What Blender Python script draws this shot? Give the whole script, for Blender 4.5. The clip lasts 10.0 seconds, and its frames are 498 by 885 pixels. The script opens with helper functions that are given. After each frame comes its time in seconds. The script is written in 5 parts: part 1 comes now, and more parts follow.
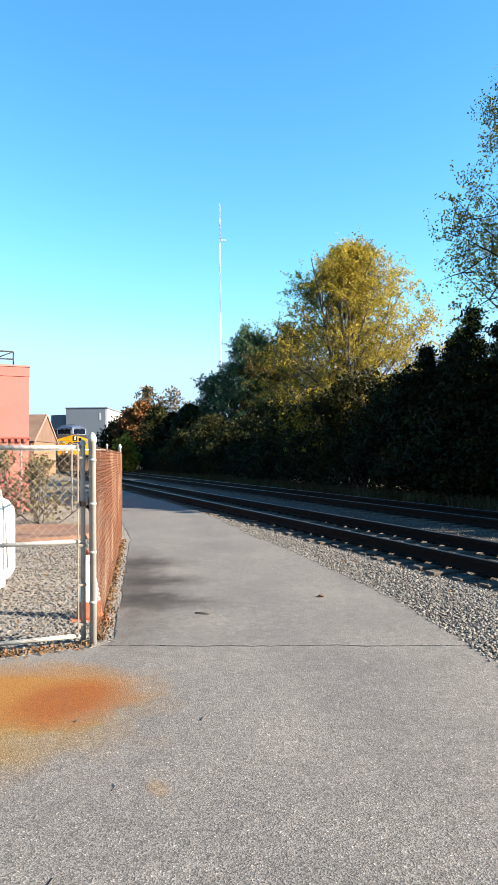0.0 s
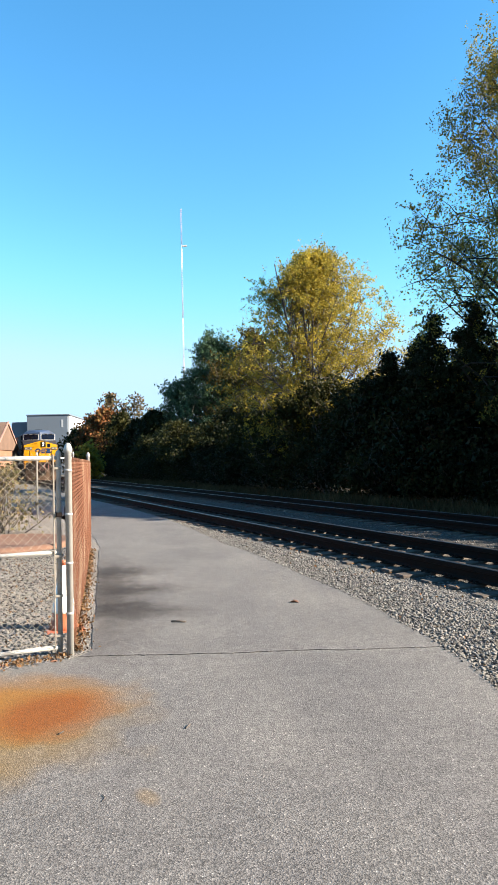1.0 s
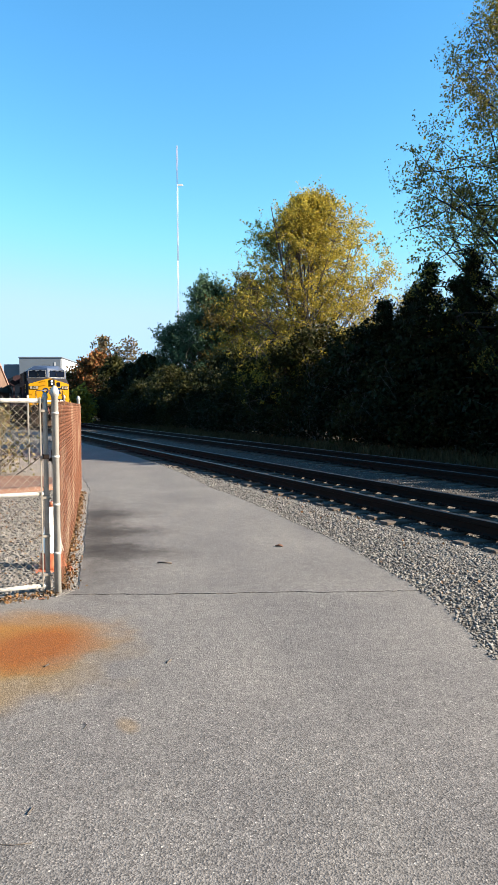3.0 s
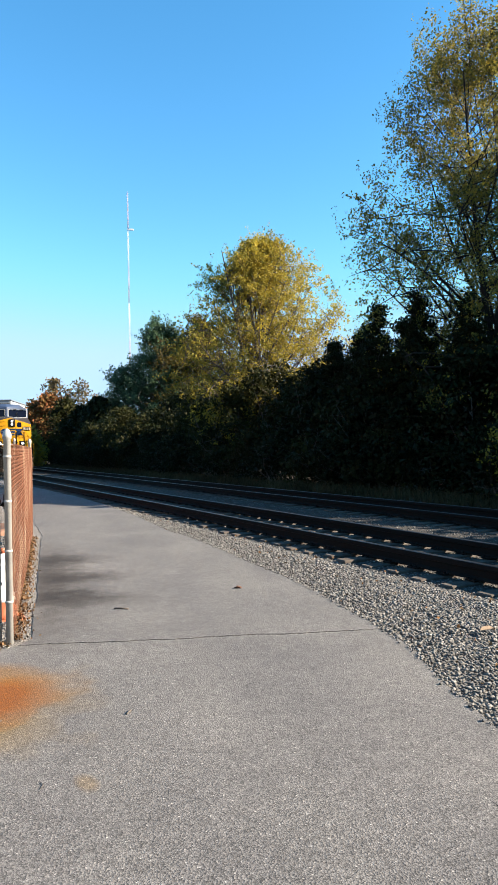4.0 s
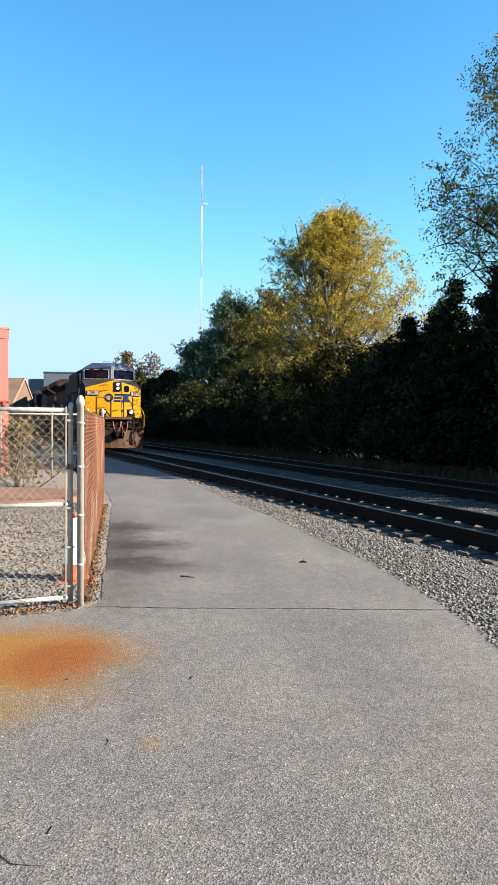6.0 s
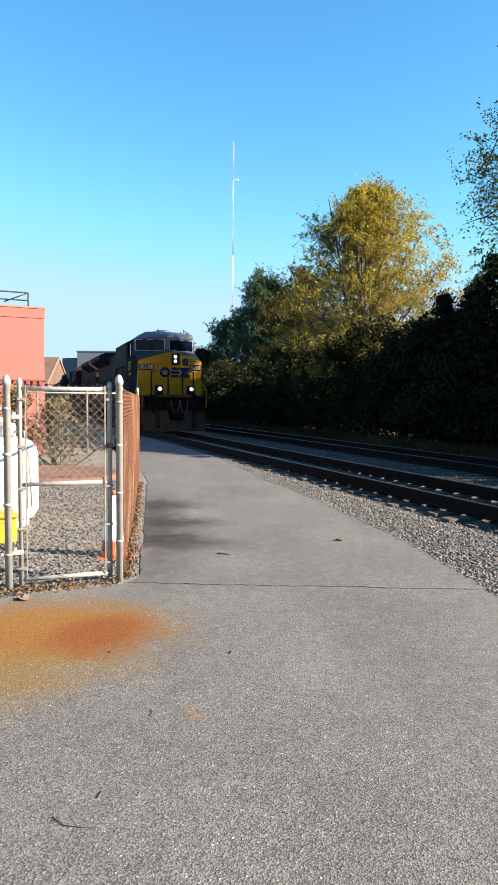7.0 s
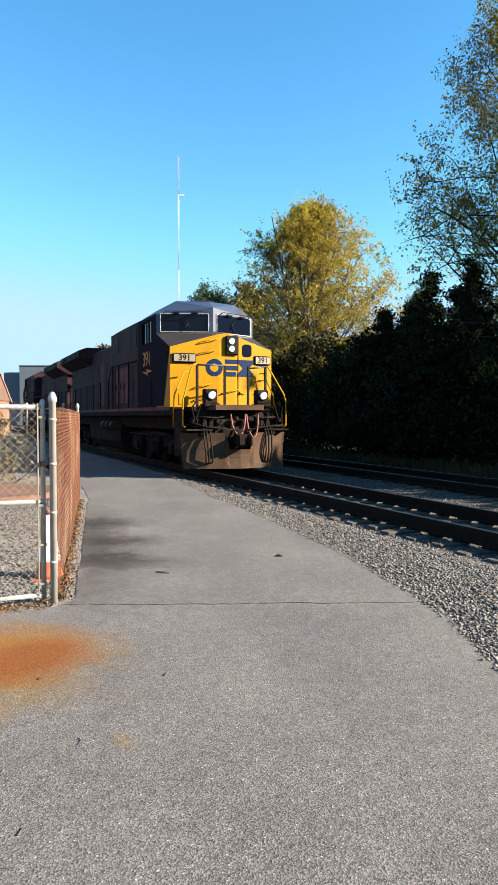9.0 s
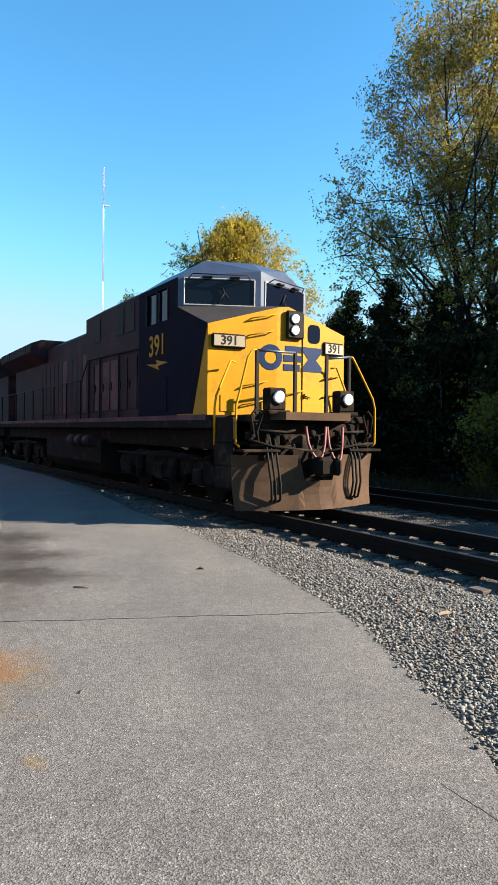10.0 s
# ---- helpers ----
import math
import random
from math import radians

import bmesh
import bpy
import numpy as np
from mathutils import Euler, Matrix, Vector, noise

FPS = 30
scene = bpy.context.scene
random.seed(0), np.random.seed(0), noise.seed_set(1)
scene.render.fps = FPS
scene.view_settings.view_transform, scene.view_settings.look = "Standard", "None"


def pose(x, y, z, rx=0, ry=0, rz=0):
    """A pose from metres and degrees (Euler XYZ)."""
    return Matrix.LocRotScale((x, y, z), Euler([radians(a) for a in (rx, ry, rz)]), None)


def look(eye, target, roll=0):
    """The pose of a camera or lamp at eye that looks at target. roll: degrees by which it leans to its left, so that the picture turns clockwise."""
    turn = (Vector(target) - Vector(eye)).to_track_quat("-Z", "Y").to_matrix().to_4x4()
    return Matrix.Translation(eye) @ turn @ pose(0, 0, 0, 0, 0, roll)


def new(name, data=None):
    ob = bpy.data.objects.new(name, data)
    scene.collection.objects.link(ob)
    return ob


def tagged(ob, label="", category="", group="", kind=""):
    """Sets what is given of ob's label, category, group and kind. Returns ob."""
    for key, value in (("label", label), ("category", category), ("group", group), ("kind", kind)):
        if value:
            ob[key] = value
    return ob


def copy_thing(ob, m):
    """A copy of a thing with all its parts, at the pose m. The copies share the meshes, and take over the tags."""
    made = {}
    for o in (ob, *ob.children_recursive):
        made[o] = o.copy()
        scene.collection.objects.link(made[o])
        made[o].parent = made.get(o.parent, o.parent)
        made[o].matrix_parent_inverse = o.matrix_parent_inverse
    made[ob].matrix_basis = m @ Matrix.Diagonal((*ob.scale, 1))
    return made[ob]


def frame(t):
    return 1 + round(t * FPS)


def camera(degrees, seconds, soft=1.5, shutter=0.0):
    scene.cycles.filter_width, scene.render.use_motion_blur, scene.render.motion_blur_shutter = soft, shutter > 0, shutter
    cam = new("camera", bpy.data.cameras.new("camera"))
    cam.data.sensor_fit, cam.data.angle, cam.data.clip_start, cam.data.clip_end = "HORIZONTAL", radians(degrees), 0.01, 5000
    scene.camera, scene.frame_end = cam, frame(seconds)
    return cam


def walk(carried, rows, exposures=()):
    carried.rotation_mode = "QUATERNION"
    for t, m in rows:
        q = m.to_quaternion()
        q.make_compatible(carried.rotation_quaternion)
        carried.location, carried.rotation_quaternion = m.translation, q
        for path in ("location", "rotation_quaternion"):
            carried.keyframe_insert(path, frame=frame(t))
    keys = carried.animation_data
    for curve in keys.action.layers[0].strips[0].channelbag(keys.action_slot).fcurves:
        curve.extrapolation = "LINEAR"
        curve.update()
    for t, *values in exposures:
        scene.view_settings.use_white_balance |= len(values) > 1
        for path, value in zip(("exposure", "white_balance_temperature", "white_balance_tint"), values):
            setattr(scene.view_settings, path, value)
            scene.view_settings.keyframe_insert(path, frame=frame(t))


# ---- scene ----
cam = camera(40.3, 10.0, 1.1)
PATH = [
    (0, (0.397, 0.127, 1.602), (0.358, 2.126, 1.642), -0.5),
    (0.5, (0.33, 0.124, 1.609), (0.346, 2.122, 1.672), -1.1),
    (1, (0.292, 0.061, 1.63), (0.36, 2.059, 1.684), -1.2),
    (1.5, (0.253, 0.049, 1.624), (0.364, 2.046, 1.653), 1.5),
    (2, (0.319, 0.002, 1.646), (0.521, 1.992, 1.661), 0.0),
    (2.2, (0.325, 0.052, 1.631), (0.423, 2.05, 1.619), -0.1),
    (3.3, (0.413, 0.003, 1.621), (0.493, 1.999, 1.509), -0.1),
    (3.5, (0.448, 0.04, 1.611), (0.508, 2.038, 1.528), 0.4),
    (4, (0.321, 0.039, 1.625), (0.544, 2.026, 1.639), -1.0),
    (4.5, (0.229, 0.097, 1.606), (0.483, 2.08, 1.637), -1.8),
    (5, (0.234, 0.088, 1.599), (0.443, 2.077, 1.611), -0.6),
    (5.5, (0.253, 0.062, 1.596), (0.347, 2.06, 1.561), -0.3),
    (6, (0.309, 0.104, 1.582), (0.333, 2.103, 1.528), 0.5),
    (6.2, (0.32, 0.069, 1.6), (0.288, 2.067, 1.52), 0.5),
    (7.3, (0.254, 0.09, 1.583), (0.185, 2.083, 1.433), 0.4),
    (7.5, (0.281, 0.102, 1.59), (0.242, 2.094, 1.415), -0.4),
    (8, (0.317, 0.054, 1.609), (0.326, 2.05, 1.486), -0.8),
    (8.5, (0.335, 0.076, 1.606), (0.329, 2.073, 1.505), -0.6),
    (9, (0.356, 0.101, 1.609), (0.442, 2.098, 1.533), 0.1),
    (9.5, (0.374, 0.106, 1.605), (0.519, 2.099, 1.526), 0.1),
    (10, (0.385, 0.1, 1.596), (0.691, 2.077, 1.561), 0.6),
]
walk(cam, [(t, look(eye, target, roll)) for t, eye, target, roll in PATH],
     [(0, 2.27), (0.6, 2.22), (1.4, 2.14), (2.2, 2.09), (4.0, 2.09), (6.0, 2.09), (8.0, 2.02), (10.0, 2.06)])

# ---- light ----
SUN_AZ = math.atan2(0.975, -0.22)      # clockwise from +y
SUN_EL = radians(25)
world = bpy.data.worlds.new("world")
scene.world = world
world.use_nodes = True
_wn = world.node_tree.nodes
_sky = _wn.new("ShaderNodeTexSky")
_sky.sky_type = "NISHITA"
_sky.sun_disc = False
_sky.sun_elevation = SUN_EL
_sky.sun_rotation = SUN_AZ
_sky.air_density, _sky.dust_density, _sky.ozone_density = 0.9, 0.0, 2.0
_bg = _wn["Background"]
_bg.inputs["Strength"].default_value = 0.082
_hs = _wn.new("ShaderNodeHueSaturation")
_hs.inputs["Saturation"].default_value, _hs.inputs["Hue"].default_value = 1.27, 0.489
world.node_tree.links.new(_sky.outputs["Color"], _hs.inputs["Color"])
# the haze at the horizon stays pale blue
_sep, _com = _wn.new("ShaderNodeSeparateColor"), _wn.new("ShaderNodeCombineColor")
world.node_tree.links.new(_hs.outputs["Color"], _sep.inputs[0])
for _i, _top in enumerate((1.75, 2.62, 3.5)):
    _mn = _wn.new("ShaderNodeMath")
    _mn.operation = "SMOOTH_MIN"
    _mn.inputs[1].default_value, _mn.inputs[2].default_value = _top, 0.7
    world.node_tree.links.new(_sep.outputs[_i], _mn.inputs[0])
    world.node_tree.links.new(_mn.outputs[0], _com.inputs[_i])
world.node_tree.links.new(_com.outputs[0], _bg.inputs["Color"])
_sl = bpy.data.lights.new("sun", "SUN")
_sl.energy, _sl.angle, _sl.color = 5.6, radians(0.53), (1.0, 0.87, 0.70)
sun_lamp = new("sun", _sl)
_d = Vector((math.sin(SUN_AZ) * math.cos(SUN_EL), math.cos(SUN_AZ) * math.cos(SUN_EL), math.sin(SUN_EL)))
sun_lamp.matrix_world = look(_d * 100, (0, 0, 0))


# ---- mesh helpers ----
class Geo:
    """Gathers vertices and faces of one mesh."""

    def __init__(self):
        self.v, self.f, self.sm = [], [], []

    def face(self, pts, smooth=False):
        n = len(self.v)
        self.v += [tuple(p) for p in pts]
        self.f.append(tuple(range(n, n + len(pts))))
        self.sm.append(smooth)

    def add(self, verts, faces, smooth=False):
        n = len(self.v)
        self.v += [tuple(p) for p in verts]
        self.f += [tuple(i + n for i in f) for f in faces]
        self.sm += [smooth] * len(faces)

    def box(self, x0, x1, y0, y1, z0, z1, c=0.0, m=None):
        lo, hi = (x0, y0, z0), (x1, y1, z1)
        c = min(c, 0.45 * min(hi[a] - lo[a] for a in range(3)))
        if c <= 0:
            vs = [(x, y, z) for z in (z0, z1) for y in (y0, y1) for x in (x0, x1)]
            fs = [(0, 2, 3, 1), (4, 5, 7, 6), (0, 1, 5, 4), (2, 6, 7, 3), (0, 4, 6, 2), (1, 3, 7, 5)]
        else:
            vs, ix = [], {}
            for i in range(8):
                s = [(i >> a) & 1 for a in range(3)]
                for a in range(3):
                    p = [(hi[b] if s[b] else lo[b]) if b == a else (hi[b] - c if s[b] else lo[b] + c) for b in range(3)]
                    ix[i, a] = len(vs)
                    vs.append(p)
            fs = []
            for a in range(3):
                b, d = (a + 1) % 3, (a + 2) % 3
                for s in (0, 1):
                    q = [ix[(s << a) | (i << b) | (j << d), a] for i, j in ((0, 0), (1, 0), (1, 1), (0, 1))]
                    fs.append(tuple(q if s else q[::-1]))
                for i in (0, 1):
                    for j in (0, 1):
                        e0, e1 = (i << b) | (j << d), (1 << a) | (i << b) | (j << d)
                        q = [ix[e0, b], ix[e1, b], ix[e1, d], ix[e0, d]]
                        fs.append(tuple(q if (i ^ j) else q[::-1]))
            for i in range(8):
                q = (ix[i, 0], ix[i, 1], ix[i, 2])
                fs.append(q if bin(i).count("1") % 2 else q[::-1])
        if m is not None:
            vs = [m @ Vector(p) for p in vs]
        self.add(vs, fs)

    def tube(self, pts, r, seg=8, caps=True, smooth=True, radii=None):
        pts = [Vector(p) for p in pts]
        n0, up = len(self.v), None
        for k, p in enumerate(pts):
            d = (pts[min(k + 1, len(pts) - 1)] - pts[max(k - 1, 0)])
            d = d.normalized() if d.length > 1e-9 else Vector((0, 0, 1))
            if up is None:
                up = Vector((0, 0, 1)) if abs(d.z) < 0.9 else Vector((1, 0, 0))
            a = d.cross(up).normalized()
            up = a.cross(d)
            rr = radii[k] if radii else r
            for i in range(seg):
                w = 2 * math.pi * i / seg
                self.v.append(tuple(p + a * (math.cos(w) * rr) + up * (math.sin(w) * rr)))
        for k in range(len(pts) - 1):
            for i in range(seg):
                j = (i + 1) % seg
                a0, b0 = n0 + k * seg, n0 + (k + 1) * seg
                self.f.append((a0 + i, b0 + i, b0 + j, a0 + j))
                self.sm.append(smooth)
        if caps:
            self.f.append(tuple(n0 + i for i in range(seg)))
            e = n0 + (len(pts) - 1) * seg
            self.f.append(tuple(e + i for i in reversed(range(seg))))
            self.sm += [False, False]

    def lathe(self, base, prof, seg=20, axis=(0, 0, 1)):
        """Turns (radius, height) pairs round an axis through base."""
        q = Vector((0, 0, 1)).rotation_difference(Vector(axis))
        n0 = len(self.v)
        for r, h in prof:
            for i in range(seg):
                w = 2 * math.pi * i / seg
                self.v.append(tuple(Vector(base) + q @ Vector((r * math.cos(w), r * math.sin(w), h))))
        for k in range(len(prof) - 1):
            for i in range(seg):
                j = (i + 1) % seg
                self.f.append((n0 + k * seg + i, n0 + k * seg + j, n0 + (k + 1) * seg + j, n0 + (k + 1) * seg + i))
                self.sm.append(True)
        self.f.append(tuple(n0 + i for i in reversed(range(seg))))
        e = n0 + (len(prof) - 1) * seg
        self.f.append(tuple(e + i for i in range(seg)))
        self.sm += [False, False]

    def prism(self, outline, a, b, axis="z"):
        """Extrudes a 2D outline from a to b along an axis (the outline's two coordinates are the other two)."""
        def at(p, h):
            return {"z": (p[0], p[1], h), "y": (p[0], h, p[1]), "x": (h, p[0], p[1])}[axis]
        n = len(outline)
        self.add([at(p, a) for p in outline] + [at(p, b) for p in outline],
                 [tuple(range(n - 1, -1, -1)), tuple(range(n, 2 * n))] + [(i, (i + 1) % n, n + (i + 1) % n, n + i) for i in range(n)])

    def mesh(self, name):
        me = bpy.data.meshes.new(name)
        me.from_pydata(self.v, [], self.f)
        me.polygons.foreach_set("use_smooth", self.sm)
        bm = bmesh.new()
        bm.from_mesh(me)
        bmesh.ops.recalc_face_normals(bm, faces=bm.faces)
        bm.to_mesh(me)
        bm.free()
        return me


def part(name, geo, material, parent=None, label=""):
    """Links a mesh as one object, under a thing or part where one is given."""
    me = geo.mesh(name) if isinstance(geo, Geo) else geo
    if material is not None and not me.materials:
        me.materials.append(material)
    ob = new(name, me)
    if parent is not None:
        ob.parent = parent
    return tagged(ob, label)


def thing(name, label, category, m=None, group="", kind=""):
    ob = new(name)
    ob.empty_display_size = 0.2
    if m is not None:
        ob.matrix_basis = m
    return tagged(ob, label, category, group, kind)


# ---- materials ----
def nodes_of(name):
    m = bpy.data.materials.new(name)
    m.use_nodes = True
    return m, m.node_tree.nodes, m.node_tree.links, m.node_tree.nodes["Principled BSDF"]


def noise_node(nt, ln, co, scale, detail=4.0, rough=0.55):
    n = nt.new("ShaderNodeTexNoise")
    n.inputs["Scale"].default_value, n.inputs["Detail"].default_value, n.inputs["Roughness"].default_value = scale, detail, rough
    ln.new(co, n.inputs["Vector"])
    return n.outputs["Fac"]


def ramp(nt, ln, fac, a, b, ca=(0, 0, 0), cb=(1, 1, 1)):
    r = nt.new("ShaderNodeValToRGB")
    e = r.color_ramp.elements
    e[0].position, e[1].position = a, b
    e[0].color, e[1].color = (*ca, 1), (*cb, 1)
    ln.new(fac, r.inputs["Fac"])
    return r.outputs["Color"]


def mixc(nt, ln, fac, a, b, mode="MIX"):
    n = nt.new("ShaderNodeMix")
    n.data_type, n.blend_type = "RGBA", mode
    for sock, val in ((n.inputs[0], fac), (n.inputs[6], a), (n.inputs[7], b)):
        if isinstance(val, (int, float)):
            sock.default_value = val
        elif isinstance(val, tuple):
            sock.default_value = (*val, 1)
        else:
            ln.new(val, sock)
    return n.outputs[2]


def paint(name, color, rough=0.5, metal=0.0, var=0.3, scale=2.0, bump=0.15, fine=40.0, dirt=None, dirt_amt=0.5, dirt_scale=1.5, spec=0.4):
    """A surface with grain at two scales and, where given, patches of dirt."""
    m, nt, ln, bs = nodes_of(name)
    co = nt.new("ShaderNodeTexCoord").outputs["Object"]
    big, small = noise_node(nt, ln, co, scale), noise_node(nt, ln, co, fine, 3.0)
    dark, light = tuple(c * (1 - var) for c in color), tuple(min(1, c * (1 + var * 0.6)) for c in color)
    col = mixc(nt, ln, ramp(nt, ln, big, 0.3, 0.7), dark, light)
    col = mixc(nt, ln, 0.35, col, mixc(nt, ln, ramp(nt, ln, small, 0.35, 0.65), dark, light))
    if dirt:
        d = noise_node(nt, ln, co, dirt_scale, 6.0, 0.65)
        col = mixc(nt, ln, ramp(nt, ln, d, 0.62 - 0.3 * dirt_amt, 0.72), col, dirt)
    ln.new(col, bs.inputs["Base Color"])
    bs.inputs["Metallic"].default_value = metal
    bs.inputs["Specular IOR Level"].default_value = spec
    r = nt.new("ShaderNodeMapRange")
    r.inputs["To Min"].default_value, r.inputs["To Max"].default_value = max(0.03, rough - 0.1), min(1, rough + 0.12)
    ln.new(big, r.inputs["Value"])
    ln.new(r.outputs["Result"], bs.inputs["Roughness"])
    if bump:
        b = nt.new("ShaderNodeBump")
        b.inputs["Strength"].default_value, b.inputs["Distance"].default_value = bump, 0.01
        ln.new(small, b.inputs["Height"])
        ln.new(b.outputs["Normal"], bs.inputs["Normal"])
    return m


def leaf_mat(name, colors, gloss=0.4, through_amt=0.35):
    """Leaves: colour varies leaf by leaf, and light comes through them."""
    m, nt, ln, bs = nodes_of(name)
    g = nt.new("ShaderNodeNewGeometry")
    r = nt.new("ShaderNodeValToRGB")
    e = r.color_ramp.elements
    while len(e) < len(colors):
        e.new(0.5)
    for i, c in enumerate(colors):
        e[i].position = i / (len(colors) - 1)
        e[i].color = (*c, 1)
    ln.new(g.outputs["Random Per Island"], r.inputs["Fac"])
    co = nt.new("ShaderNodeTexCoord").outputs["Object"]
    v = ramp(nt, ln, noise_node(nt, ln, co, 0.5, 2.0), 0.35, 0.7, (0.6, 0.6, 0.6), (1.15, 1.15, 1.15))
    col = mixc(nt, ln, 1.0, r.outputs["Color"], v, "MULTIPLY")
    ln.new(col, bs.inputs["Base Color"])
    bs.inputs["Roughness"].default_value = gloss
    bs.inputs["Specular IOR Level"].default_value = 0.1
    tr = nt.new("ShaderNodeBsdfTranslucent")
    ln.new(col, tr.inputs["Color"])
    mx = nt.new("ShaderNodeMixShader")
    mx.inputs[0].default_value = through_amt
    ln.new(bs.outputs[0], mx.inputs[1])
    ln.new(tr.outputs[0], mx.inputs[2])
    ln.new(mx.outputs[0], nt["Material Output"].inputs["Surface"])
    return m


def blot(nt, ln, co, x, y, rx, ry, wob=0.5, turn=0.0, freq=2.0, soft=False):
    """A stain's mask: 1 in the middle of an uneven ellipse on the ground, 0 outside."""
    mp = nt.new("ShaderNodeMapping")
    mp.vector_type = "TEXTURE"
    mp.inputs["Location"].default_value, mp.inputs["Rotation"].default_value = (x, y, 0), (0, 0, radians(turn))
    mp.inputs["Scale"].default_value = (rx, ry, 50)
    ln.new(co, mp.inputs["Vector"])
    ng = nt.new("ShaderNodeTexNoise")
    ng.inputs["Scale"].default_value, ng.inputs["Detail"].default_value = freq, 5
    ln.new(co, ng.inputs["Vector"])
    le = nt.new("ShaderNodeVectorMath")
    le.operation = "LENGTH"
    ln.new(mp.outputs[0], le.inputs[0])
    ad = nt.new("ShaderNodeMath")
    ad.operation = "MULTIPLY_ADD"
    ln.new(ng.outputs["Fac"], ad.inputs[0])
    ad.inputs[1].default_value = wob * 2
    ln.new(le.outputs["Value"], ad.inputs[2])
    if soft:
        half = nt.new("ShaderNodeMath")
        half.operation = "MULTIPLY"
        half.inputs[1].default_value = 0.5
        ln.new(ad.outputs[0], half.inputs[0])
        return ramp(nt, ln, half.outputs[0], (0.2 + wob) / 2, (1.05 + wob) / 2, (1, 1, 1), (0, 0, 0))
    return ramp(nt, ln, ad.outputs[0], 0.35 + wob, 1.0 + wob, (1, 1, 1), (0, 0, 0))


def asphalt():
    m, nt, ln, bs = nodes_of("asphalt")
    co = nt.new("ShaderNodeTexCoord").outputs["Object"]
    vo = nt.new("ShaderNodeTexVoronoi")
    vo.inputs["Scale"].default_value = 130
    ln.new(co, vo.inputs["Vector"])
    hs = nt.new("ShaderNodeSeparateColor")
    ln.new(vo.outputs["Color"], hs.inputs[0])
    grain = nt.new("ShaderNodeValToRGB")
    e = grain.color_ramp.elements
    e[0].position, e[0].color = 0.0, (0.051, 0.0494, 0.0495, 1)
    e[1].position, e[1].color = 0.985, (0.156, 0.15, 0.1485, 1)
    e.new(1.0).color = (0.29, 0.28, 0.268, 1)
    ln.new(hs.outputs[0], grain.inputs["Fac"])
    big = ramp(nt, ln, noise_node(nt, ln, co, 0.7, 6), 0.3, 0.72, (0.82, 0.82, 0.82), (1.14, 1.13, 1.1))
    mid = ramp(nt, ln, noise_node(nt, ln, co, 9, 5), 0.3, 0.7, (0.86, 0.86, 0.86), (1.1, 1.1, 1.1))
    col = mixc(nt, ln, 1.0, mixc(nt, ln, 1.0, grain.outputs["Color"], big, "MULTIPLY"), mid, "MULTIPLY")
    # open pits between the stones, and long faint wear streaks
    pits = ramp(nt, ln, noise_node(nt, ln, co, 105, 3, 0.6), 0.34, 0.47, (0.56, 0.56, 0.58), (1.05, 1.04, 1.03))
    col = mixc(nt, ln, 1.0, col, pits, "MULTIPLY")
    st = nt.new("ShaderNodeMapping")
    st.inputs["Rotation"].default_value, st.inputs["Scale"].default_value = (0, 0, radians(-12)), (1.6, 0.22, 1)
    ln.new(co, st.inputs["Vector"])
    col = mixc(nt, ln, 1.0, col, ramp(nt, ln, noise_node(nt, ln, st.outputs[0], 1.0, 5), 0.35, 0.65, (0.93, 0.92, 0.93), (1.08, 1.07, 1.05)), "MULTIPLY")
    # damp dark drips beside the fence
    for x, y, rx, ry, tn in ((-0.75, 7.6, 0.95, 0.42, -4), (-0.95, 7.95, 0.6, 0.3, 3), (-1.0, 8.9, 0.9, 0.5, 0), (-1.4, 10.4, 0.9, 0.6, 0), (-1.25, 9.0, 0.55, 3.6, 10)):
        k = blot(nt, ln, co, x, y, rx, ry, 0.45, tn, 5.0, True)
        col = mixc(nt, ln, k, col, mixc(nt, ln, 1.0, col, (0.42, 0.39, 0.37), "MULTIPLY"))
    # rust washed out from under the gate
    for x, y, rx, ry, tn, c, amt in ((-1.65, 4.25, 2.1, 1.6, 24, (0.15, 0.095, 0.026), 0.85), (-1.3, 4.72, 1.35, 1.05, 8, (0.18, 0.082, 0.012), 0.93), (-0.9, 4.6, 0.62, 0.72, -20, (0.15, 0.045, 0.004), 0.95), (-0.12, 3.43, 0.09, 0.16, 25, (0.155, 0.1116, 0.062), 0.55)):
        k = blot(nt, ln, co, x, y, rx, ry, 0.26, tn, 2.2)
        sc = nt.new("ShaderNodeMath")
        sc.operation = "MULTIPLY"
        ln.new(k, sc.inputs[0])
        sc.inputs[1].default_value = amt
        tint = mixc(nt, ln, 0.65, c, mixc(nt, ln, 1.0, grain.outputs["Color"], tuple(q * 8.0 for q in c), "MULTIPLY"))
        col = mixc(nt, ln, sc.outputs[0], col, tint)
    ln.new(col, bs.inputs["Base Color"])
    bs.inputs["Roughness"].default_value = 0.82
    bs.inputs["Specular IOR Level"].default_value = 0.3
    b = nt.new("ShaderNodeBump")
    b.inputs["Strength"].default_value, b.inputs["Distance"].default_value = 0.6, 0.004
    ln.new(vo.outputs["Distance"], b.inputs["Height"])
    b2 = nt.new("ShaderNodeBump")
    b2.inputs["Strength"].default_value, b2.inputs["Distance"].default_value = 0.22, 0.012
    ln.new(noise_node(nt, ln, co, 22, 4), b2.inputs["Height"])
    ln.new(b.outputs[0], b2.inputs["Normal"])
    ln.new(b2.outputs[0], bs.inputs["Normal"])
    return m


